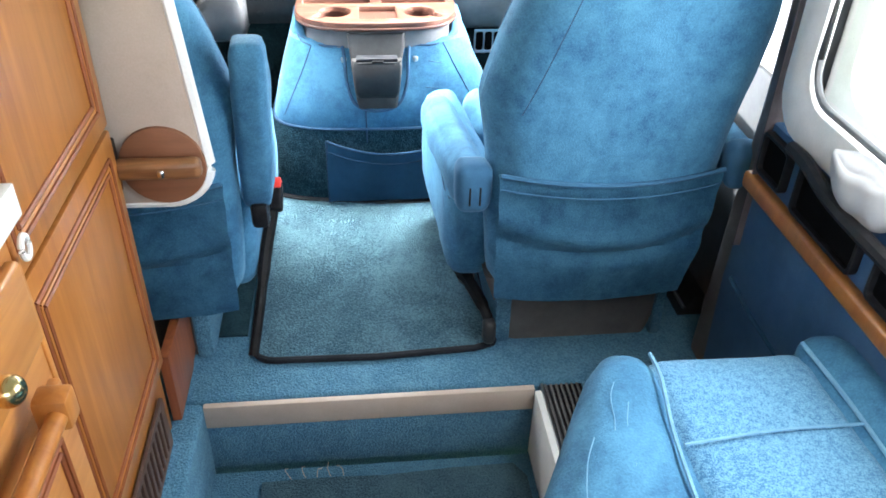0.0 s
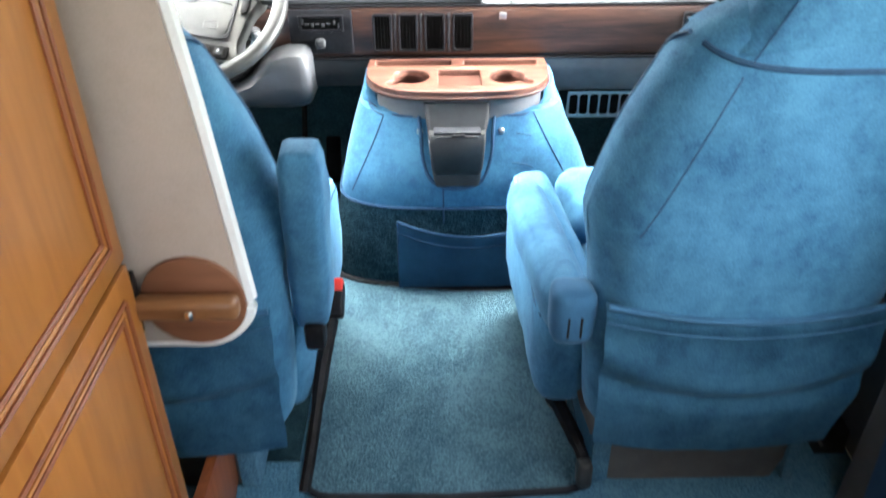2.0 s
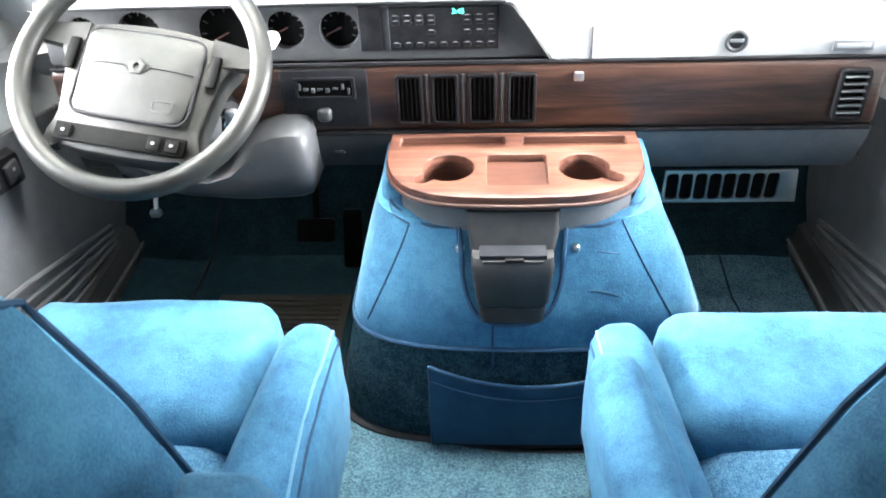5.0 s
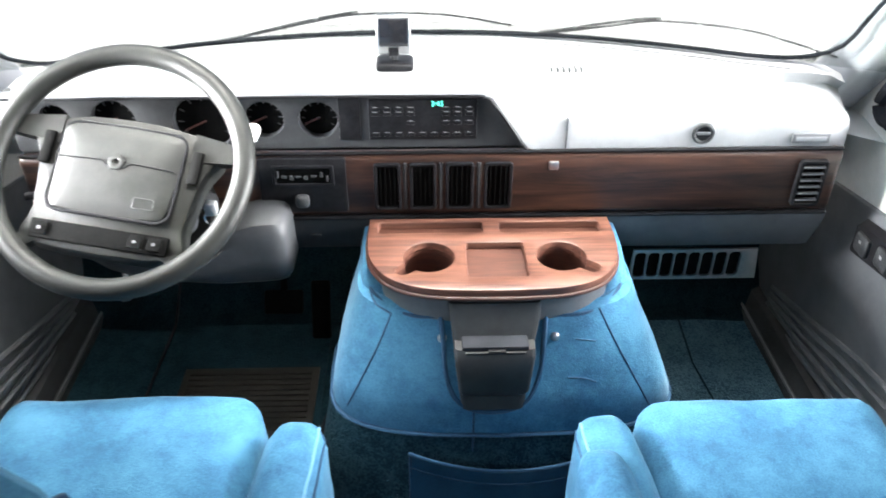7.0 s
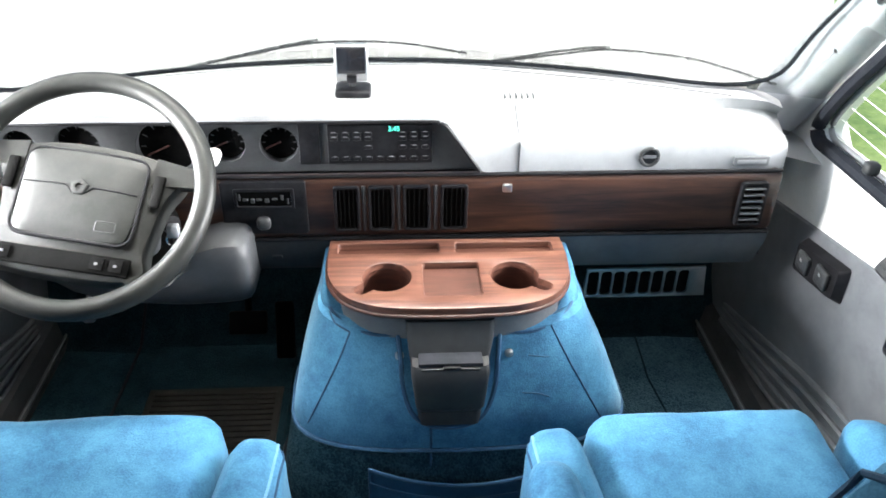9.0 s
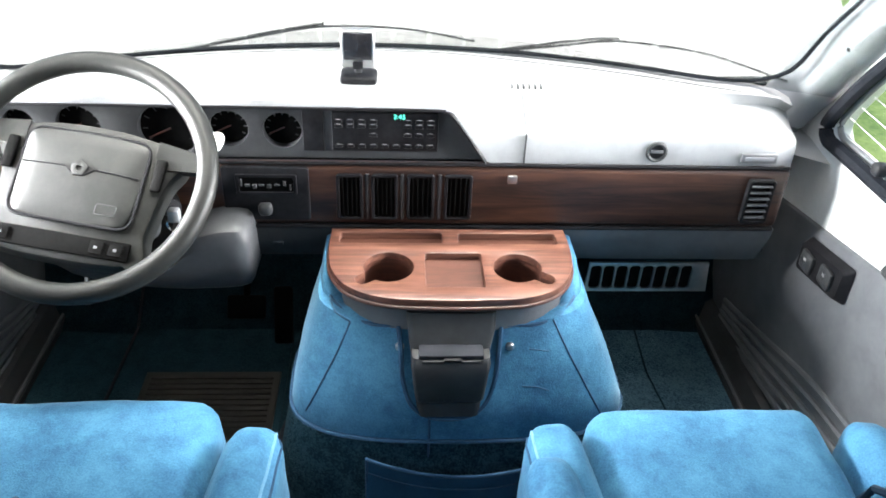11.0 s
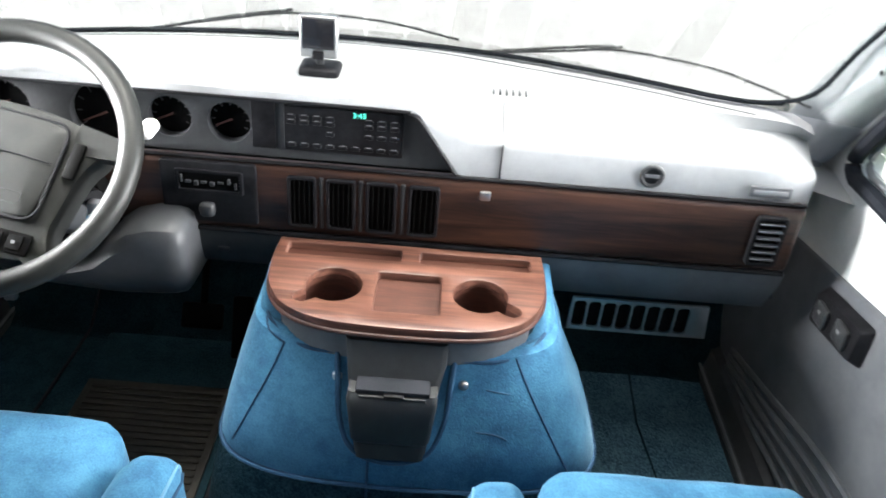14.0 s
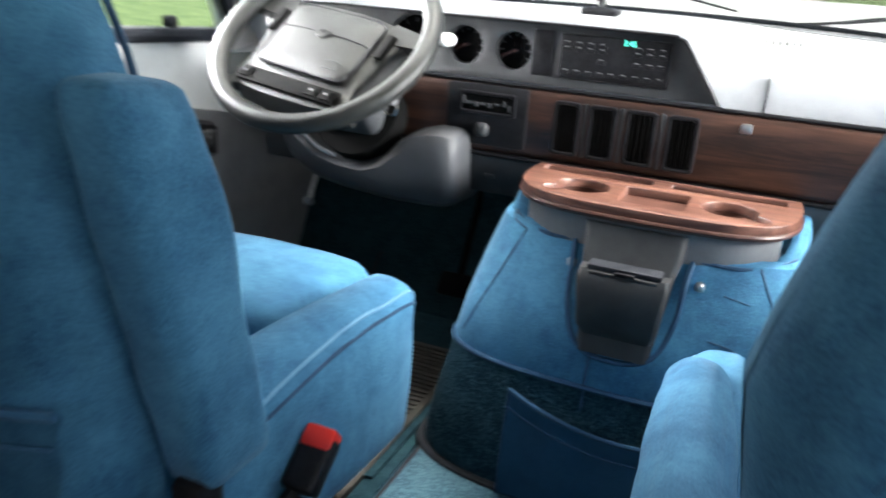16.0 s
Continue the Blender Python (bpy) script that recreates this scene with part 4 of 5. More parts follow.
cups = [cup(-0.022, 0.942, 0.044, -0.066, 0.905), cup(0.207, 0.940, 0.043, 0.256, 0.906)]
flats = [rounded(-0.113, 1.018, 0.077, 1.052, 0.006), rounded(0.107, 1.016, 0.291, 1.050, 0.006), rounded(0.043, 0.882, 0.145, 0.984, 0.006)]
part("top", plate(side, cups + flats, 0.014, Matrix.Translation((0, 0, 0.504)), 0.0025), TRAYWOOD, tray)
part("underside", plate(side, cups, 0.009, Matrix.Translation((0, 0, 0.4895))), TRAYWOOD_SHADE, tray, "recessed wood, coloured darker for shade")
part("edge_band", tube([(x, y, 0.4865) for x, y in side], 0.004, 8), TRAYWOOD_SHADE, tray)
# cup walls and floors have their shade painted in as darker wood
for cx, cy, r in ((-0.022, 0.942, 0.048), (0.207, 0.940, 0.047)):
    cw = part("cup_well", plate(circle(cx, cy, r + 0.004), [circle(cx, cy, r)], 0.055, Matrix.Translation((0, 0, 0.48))), TRAYWOOD_SHADE, tray)
    part("cup_floor", plate(circle(cx, cy, r), [], 0.004, Matrix.Translation((0, 0, 0.4335))), TRAYWOOD_SHADE, tray)


# ---- front seats ----
def seat(cx, s, raised, label, shift=0.0, reach=0.735):
    """A captain's chair centred at cx; s is +1 where the aisle lies towards -x."""
    st = thing("captain_chair", (cx, 0.4, 0.0), label, "seat", "front seats")

    mid_x = cx
    cx = cx + shift

    def half(z):
        return float(np.interp(z, [0.15, 0.22, 0.32, 0.5, 0.62, 0.75, 0.86, 0.92], [0.196, 0.206, 0.214, 0.226, 0.246, 0.238, 0.212, 0.17]))

    def lean(z):
        return cx + s * (0.22 * max(0.0, z - 0.6) - 0.07 * max(0.0, 0.45 - z))

    def shape(p):
        k = half(p.z) / 0.245
        dy = 0.022 * ((p.x - cx) / 0.245) ** 2 * (1 if p.y < 0.15 else -0.6)
        return (lean(p.z) + (p.x - cx) * k, p.y + dy - 0.02 * max(0, p.z - 0.6), p.z)

    back = part("backrest", soft((cx - 0.245, 0.06, 0.175), (cx + 0.245, 0.205, 0.92), 0.055, 0.012, 18, shape, 0.003), VELVET, st)
    for q in (-s, s):
        rim = []
        for z in np.linspace(0.56, 0.845, 18):
            wide = half(z) * (1 + 0.049 * (1 - ((z - 0.5475) / 0.3725) ** 2))
            rim.append((lean(z) + q * (wide - 0.006), 0.178 - 0.02 * max(0, z - 0.6), z))
        rim += [(lean(0.86) + q * (half(0.86) + 0.002), 0.150, 0.862), (lean(0.87) + q * 0.208, 0.118, 0.877)]
        part("side_piping", tube(rim, 0.0034, 6), PIPING, back)
    # slack pocket cloth over the lower back
    pb = bmesh.new()
    cols = []
    for x in np.linspace(-1, 1, 29):
        col_ = []
        for k, z in enumerate(np.linspace(0.182, 0.455 + 0.016 * x * x, 23)):
            hx = half(z) - 0.003
            fold = math.exp(-((z - 0.30 - 0.035 * x * x) / 0.014) ** 2) - 0.7 * math.exp(-((z - 0.335 - 0.05 * x * x) / 0.02) ** 2)
            y = 0.047 + 0.022 * x * x - 0.012 * math.sin(3.14 * min(1, k / 18)) + 0.012 * fold + 0.003 * math.sin(40 * z + 5 * x) * max(0.0, abs(x) - 0.35) - 0.004 * noise.noise(Vector((x * 5, cx * 9, z * 22)))
            if k == 22:
                y += 0.008
            col_.append(pb.verts.new((lean(z) + x * hx, y, z)))
        cols.append(col_)
    for a, b in zip(cols, cols[1:]):
        for k in range(22):
            pb.faces.new((a[k], b[k], b[k + 1], a[k + 1]))
    bmesh.ops.solidify(pb, geom=pb.faces[:], thickness=-0.005)
    pk_ = part("back_pocket", pb, VELVET, back, "slack pocket cloth with a hem")
    part("hem", tube([(lean(0.455) + x * (half(0.455) - 0.004), 0.045 + 0.022 * x * x, 0.457 + 0.016 * x * x) for x in np.linspace(-1, 1, 17)], 0.005, 6), VELVET_DARK, pk_)
    part("hem_stitch", tube([(lean(0.43) + x * (half(0.43) - 0.004), 0.0395 + 0.022 * x * x, 0.430 + 0.016 * x * x) for x in np.linspace(-1, 1, 17)], 0.0016, 6), VELVET_DARK, pk_)
    part("seam", tube(smooth_line([(cx - s * 0.19, 0.0595, 0.60), (cx - s * 0.165, 0.053, 0.66), (cx - s * 0.130, 0.0495, 0.75), (cx - s * 0.095, 0.0505, 0.84)]), 0.0011, 6), PIPING, back)
    head = part("headrest", soft((cx - 0.165, 0.058, 0.845), (cx + 0.165, 0.185, 0.998), 0.04, 0.006, 14, lambda p: (lean(p.z) + (p.x - cx) * float(np.interp(p.z, [0.85, 0.868, 0.885, 0.92, 1.0], [1.22, 1.08, 0.97, 0.88, 0.82])) - (min(0.027, 0.45 * max(0.0, p.z - 0.87)) if raised else 0.0), p.y + 0.05 * max(0, p.z - 0.9), p.z)), VELVET, st)
    part("head_piping", tube(drape([back, head], [(lean(0.855) + x * 0.202, 0.846 + 0.028 * x ** 4) for x in np.linspace(-1, 1, 21)], 0.001, 2), 0.004, 6), PIPING, head)
    for q in (-1, 1):
        part("head_seam", tube([(lean(z) + q * (0.142 - 0.3 * (z - 0.85)), 0.0575 + 0.05 * max(0, z - 0.9), z) for z in np.linspace(0.858, 0.97, 6)], 0.001, 5), PIPING, head)
    cx = mid_x
    part("cushion_rear", soft((cx - 0.19, 0.17, 0.16), (cx + 0.19, 0.52, 0.345), 0.05, 0.008, 12), TWEED, st)
    wide = 0.180 if s > 0 else 0.205
    part("cushion_front", soft((cx - 0.205, 0.47, 0.15), (cx + wide, reach, 0.376), 0.04, 0.012, 14), VELVET, st)
    for q in (1, -1):
        bx = cx - q * s * (0.250 if q > 0 or s < 0 else 0.228)
        bol = part("side_bolster", soft((bx - 0.050, 0.20, 0.13), (bx + 0.050, 0.690, 0.392), 0.040, 0.010, 12, lambda p, b=bx, q=q: (b + (p.x - b) * (1.0 - 0.10 * max(0, (p.y - 0.5) / 0.15)) - q * s * 0.020 * max(0, (p.y - 0.4) / 0.25), p.y, p.z - 0.12 * max(0, 0.35 - p.y) * (p.z > 0.25))), VELVET, st)
        skin_tree = bvhtree.BVHTree.FromPolygons([v.co + ORIGIN[bol.name] for v in bol.data.vertices], [p.vertices[:] for p in bol.data.polygons])
        for rise in (0.0, 0.016):
            line = smooth_line([(bx - q * s * (0.052 - 0.5 * rise), 0.22, 0.335 + rise), (bx - q * s * (0.055 - 0.5 * rise), 0.45, 0.365 + rise), (bx - q * s * (0.066 - 0.5 * rise), 0.60, 0.368 + rise), (bx - q * s * (0.064 - 0.5 * rise), 0.68, 0.352 + rise), (bx - q * s * 0.058, 0.70, 0.30), (bx - q * s * 0.056, 0.70, 0.22)])
            part("piping", tube([skin_tree.find_nearest(p)[0] for p in line], 0.0026, 6), PALE_PIPING if rise else PIPING, bol)
    ix = cx - s * 0.275
    if raised:
        arm = part("raised_armrest", soft((-0.180, 0.094, 0.375), (-0.120, 0.190, 0.752), 0.016, 0.003, 14, lambda p: (p.x + 0.075 * (p.z - 0.73), p.y - 0.042 + 0.32 * (0.72 - p.z) - 0.10 * max(0, p.z - 0.62) * (p.y > 0.14), p.z - 0.014)), VELVET, st, "armrest folded upright")
        part("piping", tube([(-0.1225 + 0.075 * (z - 0.73), 0.066 + 0.32 * (0.72 - z), z - 0.014) for z in np.linspace(0.40, 0.72, 8)], 0.0014, 6), PIPING, arm)
        part("hinge", box((-0.19, 0.15, 0.32), (-0.155, 0.19, 0.375), 0.01), BLACK, st)
    else:
        arm = part("armrest", soft((ix - 0.030, 0.10, 0.36), (ix + 0.046, 0.60, 0.455), 0.034, 0.006, 12, lambda p: (p.x - 0.05 * (p.y - 0.1), p.y, p.z - 0.11 * (p.y - 0.10) + 0.015)), VELVET, st, "lowered armrest")
        cap = part("armrest_cap", soft((ix - 0.024, 0.085, 0.380), (ix + 0.044, 0.15, 0.480), 0.018, 0.003, 6), VELVET_DARK, st)
        for k in (-1, 1):
            part("slit", box((ix + 0.011 + 0.01 * k - 0.002, 0.081, 0.40), (ix + 0.011 + 0.01 * k + 0.002, 0.088, 0.44), 0.001), BLACK, cap)
        ox = cx + s * 0.255
        part("armrest", soft((ox - 0.02, 0.10, 0.415), (ox + 0.05, 0.58, 0.505), 0.032, 0.004, 10), VELVET, st, "lowered armrest")
        part("armrest_cap", soft((ox - 0.022, 0.072, 0.418), (ox + 0.046, 0.13, 0.512), 0.018, 0.003, 6), VELVET_DARK, st)
    # pedestal
    base = part("pedestal", loft([[(x, y, z) for x, y in rounded(cx - a - (0.02 if s > 0 else 0) * k, 0.145, cx + a + 0.02 * k, 0.60, 0.02, 3)] for k, (z, a) in enumerate(((0.0, 0.165), (0.09, 0.172), (0.175, 0.182)))]), PEDESTAL, st, "taupe grey pedestal box")
    part("carpet_edge", box((cx - s * 0.178 - 0.018, 0.135, 0.0), (cx - s * 0.178 + 0.018, 0.60, 0.17), 0.006), CARPET, st)
    part("carpet_edge", box((cx + s * 0.182 - 0.012, 0.135, 0.0), (cx + s * 0.182 + 0.012, 0.60, 0.17), 0.006), CARPET, st)
    if not raised:
        part("recline_lever", tube(smooth_line([(0.305, 0.12, 0.06), (0.288, 0.15, 0.10), (0.262, 0.24, 0.115), (0.246, 0.34, 0.115)]), [0.012] * 6 + [0.015] * 6 + [0.021] * 7, 8), BLACK, st, "black recline lever")
        part("lever_pivot", soft((0.285, 0.10, 0.02), (0.315, 0.135, 0.085), 0.012, 0, 4), GREY_DARK, st)
    return st


seat(0.512, 1, False, "blue velvet captain's chair with lowered armrests and back pocket")
seat(-0.50, -1, True, "blue velvet captain's chair with its armrest folded up", 0.06, 0.765)
belt = thing("seat_belt_buckle", (-0.165, 0.25, 0.0), "red-buttoned seat belt buckle on a black stalk", "seat belt")
part("stalk", tube(smooth_line([(-0.215, 0.10, 0.03), (-0.20, 0.16, 0.10), (-0.185, 0.25, 0.19), (-0.170, 0.33, 0.25)]), [0.011] * 10 + [0.014] * 9, 8), BLACK, belt)
bk = part("buckle", box((-0.022, -0.02, -0.014), (0.022, 0.05, 0.014), 0.008, 3, m=Matrix.Translation((-0.168, 0.345, 0.265)) @ Matrix.Rotation(radians(40), 4, "X")), BLACK, belt)
part("release_button", box((-0.020, 0.030, -0.012), (0.020, 0.058, 0.0155), 0.005, 2, m=Matrix.Translation((-0.168, 0.345, 0.265)) @ Matrix.Rotation(radians(40), 4, "X")), RED, bk, "red release button")

# ---- mats ----
mat = thing("aisle_mat", (0.05, 0.45, 0.0), "worn teal carpet mat with black bound edge", "mat")
mo = [(-0.16, 0.81), (-0.225, 0.82), (-0.225, 0.30), (-0.222, 0.17)] + [(-0.222 + 0.05 * (1 - math.cos(a)), 0.155 - 0.05 * math.sin(a)) for a in np.linspace(0.2, 1.57, 5)] + [(0.05, 0.100), (0.27, 0.112), (0.312, 0.125), (0.325, 0.16), (0.30, 0.742), (0.17, 0.738), (0.085, 0.740), (0.01, 0.750), (-0.055, 0.768), (-0.11, 0.793)]
part("carpet_top", plate(mo, [], 0.014, Matrix.Translation((0, 0, 0.016)), 0.004), MAT, mat)
part("binding", tube([(x, y, 0.009) for x, y in mo], 0.008, 8, True), BINDING, mat, "black bound edge")
wm = thing("well_mat", (0.05, -0.6, -0.19), "teal carpet offcut with a frayed edge in the well", "mat")
wo = [(-0.205, -0.07), (-0.05, -0.068), (0.06, -0.072), (0.2, -0.064), (0.34, -0.062), (0.365, -0.10), (0.375, -1.5), (-0.215, -1.5)]
part("carpet_top", plate(wo, [], 0.012, Matrix.Translation((0, 0, -0.177)), 0.004), MAT, wm)
random.seed(4)
for k in range(5):
    x = -0.14 + 0.027 * k + random.uniform(-0.006, 0.006)
    pts = [(x, -0.068, -0.178)]
    for j in range(3):
        pts.append((pts[-1][0] + random.uniform(-0.008, 0.008), pts[-1][1] + random.uniform(0.004, 0.012), -0.176 + random.uniform(0, 0.014)))
    part("loose_thread", tube(smooth_line(pts, 3), 0.0009, 5), TAUPE, wm)
rub = thing("driver_rubber_mat", (-0.4, 0.9, 0.0), "dark ribbed rubber mat on the driver's floor", "mat")
part("sheet", box((-0.585, 0.62, 0.0), (-0.275, 1.20, 0.016), 0.002), RUBBER, rub)
for k in range(33):
    part("rib", box((-0.570, 0.63 + 0.017 * k, 0.016), (-0.290, 0.637 + 0.017 * k, 0.0195), 0.001, 1), RUBBER, rub)
ped = thing("brake_pedal", (-0.36, 1.30, 0.05), "black rubber brake pedal against the toe board", "pedal", "pedals")
part("pad", box((-0.405, -0.008, -0.028), (-0.315, 0.008, 0.028), 0.006, m=Matrix.Translation((0, 1.30, 0.13)) @ Matrix.Rotation(radians(-35), 4, "X")), DEEP, ped)
part("arm", tube([(-0.36, 1.305, 0.13), (-0.36, 1.40, 0.30), (-0.36, 1.42, 0.44)], 0.008), DEEP, ped)
ped2 = thing("accelerator_pedal", (-0.275, 1.30, 0.02), "long black accelerator pedal against the toe board", "pedal", "pedals")
part("pad", box((-0.297, -0.008, -0.07), (-0.253, 0.008, 0.07), 0.006, m=Matrix.Translation((0, 1.30, 0.105)) @ Matrix.Rotation(radians(-25), 4, "X")), DEEP, ped2)
dk = thing("footwell_carpet", (-0.4, 0.75, 0.0), "blue carpet in the footwells, driver's side painted in shade", "carpet", kind="structure")
# driver's sheets have the shade painted in; the passenger's is plain teal mat
part("sheet", plate([(-0.93, 0.2), (-0.24, 0.2), (-0.24, 1.38), (-0.93, 1.38)], [], 0.004, Matrix.Translation((0, 0, 0.0045))), SHADE_CARPET, dk)
part("sheet", plate([(0.45, 0.55), (0.775, 0.55), (0.79, 1.36), (0.45, 1.36)], [], 0.006, Matrix.Translation((0, 0, 0.0065))), MAT, dk, "teal carpet mat on the passenger floor")
part("seam", tube([(0.625, 0.58, 0.008), (0.62, 0.99, 0.009), (0.60, 1.20, 0.009), (0.61, 1.36, 0.009)], 0.0025, 6), SHADE_CARPET, dk)
part("seam", tube([(-0.66, 0.62, 0.008), (-0.66, 0.99, 0.008), (-0.65, 1.37, 0.010), (-0.64, 1.46, 0.11)], 0.004, 6), BINDING, dk)
part("sheet", plate([(-0.60, 0.70), (-0.26, 0.70), (-0.26, 1.36), (-0.60, 1.36)], [], 0.006, Matrix.Translation((0, 0, 0.0115))), SHADE_CARPET, dk)
brk = thing("brake_release_handle", (-0.60, 1.04, 0.30), "small pale release handle hanging below the dash", "handle")
part("handle", soft((-0.612, 1.03, 0.345), (-0.59, 1.045, 0.362), 0.006, 0, 4), GREY, brk)
part("rod", tube([(-0.60, 1.035, 0.35), (-0.60, 1.08, 0.43)], 0.005), STEEL, brk)

# ---- front door panels ----
for nm, x, s in (("door_panel_right", 0.872, 1), ("door_panel_left", -0.932, -1)):
    M = facing_left(x - 0.042 * s) if s > 0 else facing_right(x + 0.042)
    dp = thing(nm, (x, 0.7, 0.0), "grey moulded door panel with ridges and window switches", "door panel", kind="structure")
    part("panel", plate([(0.05, 0.015), (1.56, 0.015), (1.56, 0.40), (1.25, 0.466), (0.80, 0.552), (0.42, 0.615), (0.05, 0.62)], [], 0.03, M, 0.008), GREY, dp)
    xs = x - (0.044 if s > 0 else -0.044)
    for k in range(5):
        part("ridge", tube(smooth_line([(xs, 0.55, 0.285 - 0.034 * k), (xs, 0.90, 0.235 - 0.034 * k), (xs, 1.15, 0.165 - 0.026 * k), (xs, 1.36, 0.105 - 0.016 * k)]), 0.007, 6), GREY, dp)
    part("sill_trim", loft([[(x - s * u, y, z) for u, z in ((0.04, 0.0), (0.04, 0.060), (0.062, 0.052), (0.080, 0.022), (0.094, 0.018), (0.098, 0.0))] for y in (0.2, 0.8, 1.2, 1.5)]), GREY_DARK, dp)
    part("sill_strip", tube([(x - s * 0.088, 0.2, 0.022), (x - s * 0.088, 0.8, 0.022), (x - s * 0.088, 1.45, 0.022)], 0.004, 6), GREY, dp)
    sw = part("switch_plate", loft([[(xs - s * d, 1.015 + u, 0.448 + v - 0.19 * u) for u, v in rounded(-0.085 + d * 0.5, -0.040 + d * 0.5, 0.085 - d * 0.5, 0.040 - d * 0.5, 0.008, 3)] for d in (0.0, 0.014, 0.018)]), BLACK, dp, "black window switch plate")
    for k in (-1, 1):
        part("rocker", soft((xs - s * 0.022 - 0.006, 1.015 + 0.036 * k - 0.022, 0.448 - 0.0068 * k - 0.020), (xs - s * 0.022 + 0.006, 1.015 + 0.036 * k + 0.022, 0.448 - 0.0068 * k + 0.020), 0.006, 0, 4, lumps=0), GREY_DARK, sw)
        part("print", box((xs - s * 0.0285 - 0.0004, 1.015 + 0.036 * k - 0.004, 0.451 - 0.0068 * k), (xs - s * 0.0285 + 0.0004, 1.015 + 0.036 * k + 0.004, 0.457 - 0.0068 * k), 0), MARK, sw)
    part("door_handle", box((xs - 0.020, 0.665, 0.448), (xs + 0.012, 0.770, 0.520), 0.012, 3), BLACK, dp, "black door release")
    part("release_lever", box((xs - s * 0.02 - 0.006, 0.685, 0.47), (xs - s * 0.024 + 0.006, 0.755, 0.500), 0.004), CHROME, dp)
    part("lock_slider", tube([(xs, 0.845, 0.582), (xs - s * 0.03, 0.82, 0.585), (xs - s * 0.03, 0.735, 0.585), (xs, 0.71, 0.578)], 0.011, 8), GREY_DARK, dp)
    part("window_latch", soft((xs - 0.012, 0.965, 0.675), (xs + 0.016, 0.99, 0.70), 0.009, 0, 4), GREY_DARK, dp)

mir = thing("door_mirror", (-1.16, 1.10, 0.72), "black framed wing mirror outside the driver's window", "mirror")
part("housing", box((-1.26, 1.08, 0.76), (-1.04, 1.14, 0.98), 0.02, 3), BLACK, mir)
part("glass", box((-1.245, 1.074, 0.775), (-1.055, 1.081, 0.965), 0.002), CHROME, mir)
part("arm", tube([(-0.95, 1.12, 0.74), (-1.10, 1.11, 0.78)], 0.014), BLACK, mir)

# ---- rear side wall: blue panel, wood rail, black boxes ----
sp = thing("side_panel", (0.75, -0.6, 0.0), "blue vinyl side panel with a wooden rail", "side panel", kind="structure")
part("lower_panel", plate([(-2.0, 0.0), (0.005, 0.0), (0.02, 0.26), (0.0, 0.475), (-2.0, 0.475)], [], 0.03, facing_left(0.755), 0.006), BLUE_PANEL, sp)
part("upper_panel", plate([(-2.0, 0.503), (0.0, 0.503), (-0.02, 0.612), (-2.0, 0.612)], [], 0.03, facing_left(0.752), 0.005), BLUE_PANEL, sp)
part("wooden_rail", box((0.735, -2.0, 0.472), (0.768, 0.008, 0.506), 0.008, 3), OAK, sp, "honey oak rail")
part("panel_seam", tube([(0.753, -2.0, 0.255), (0.753, -0.12, 0.258), (0.753, -0.02, 0.275)], 0.005, 6), PIPING, sp)
for y0, y1, z0, z1 in ((-0.115, -0.02, 0.520, 0.600), (-0.345, -0.150, 0.515, 0.610), (-0.60, -0.385, 0.515, 0.60)):
    bx_ = part("black_pocket", plate(rounded(y0, z0, y1, z1, 0.012), [rounded(y0 + 0.008, z0 + 0.008, y1 - 0.008, z1 - 0.008, 0.008)], 0.02, facing_left(0.738), 0.003), BLACK, sp, "black moulded pocket")
    # blacker sheet paints the shade in the pocket's recess
    part("pocket_shade", box((0.748, y0 + 0.004, z0 + 0.004), (0.751, y1 - 0.004, z1 - 0.004), 0), DEEP, bx_)
part("armrest_lip", tube(smooth_line([(0.735, -0.12, 0.615), (0.73, -0.18, 0.618), (0.715, -0.30, 0.612), (0.715, -0.50, 0.61)]), 0.012, 8), BLACK, sp)
ppost = thing("door_pillar", (0.80, 0.0, 0.0), "grey plastic pillar trim behind the front door", "pillar trim", kind="structure")
part("cover", loft([[(x, y, z) for x, y in rounded(0.765 - d, 0.0, 0.86, 0.10, 0.02, 3)] for z, d in ((0.0, 0.0), (0.35, -0.01), (0.62, -0.02), (1.0, -0.02), (1.25, 0.0))]), GREY, ppost)
sb = thing("seat_belt", (0.775, -0.015, 0.3), "dull grey shoulder belt hanging on the pillar", "seat belt")
part("webbing", loft([[(0.762 + u, -0.014 + v, z) for u, v in ((-0.02, 0), (0.02, 0), (0.02, 0.003), (-0.02, 0.003))] for z in (0.35, 0.6, 0.9, 1.2)]), surface("maroon_webbing", (0.06, 0.048, 0.054), (0.10, 0.085, 0.09), 0.7), sb)
bag = thing("plastic_sheet", (0.72, -0.31, 0.63), "crumpled clear grey plastic bag on the window sill", "bag")
part("film", soft((0.71, -0.40, 0.622), (0.765, -0.24, 0.685), 0.028, 0.006, 16, lumps=0.02), PILLAR_GREY, bag)

# ---- rear passenger seat ----
rs = thing("passenger_seat", (0.58, -0.7, 0.0), "blue swivel seat with looped fabric cushion and velvet bolsters", "seat")


def flare(p):
    return (p.x + 0.50 * max(-0.28, min(0.0, p.y + 0.36)) * max(0.0, min(1.0, (0.46 - p.x) / 0.10)), p.y, p.z)


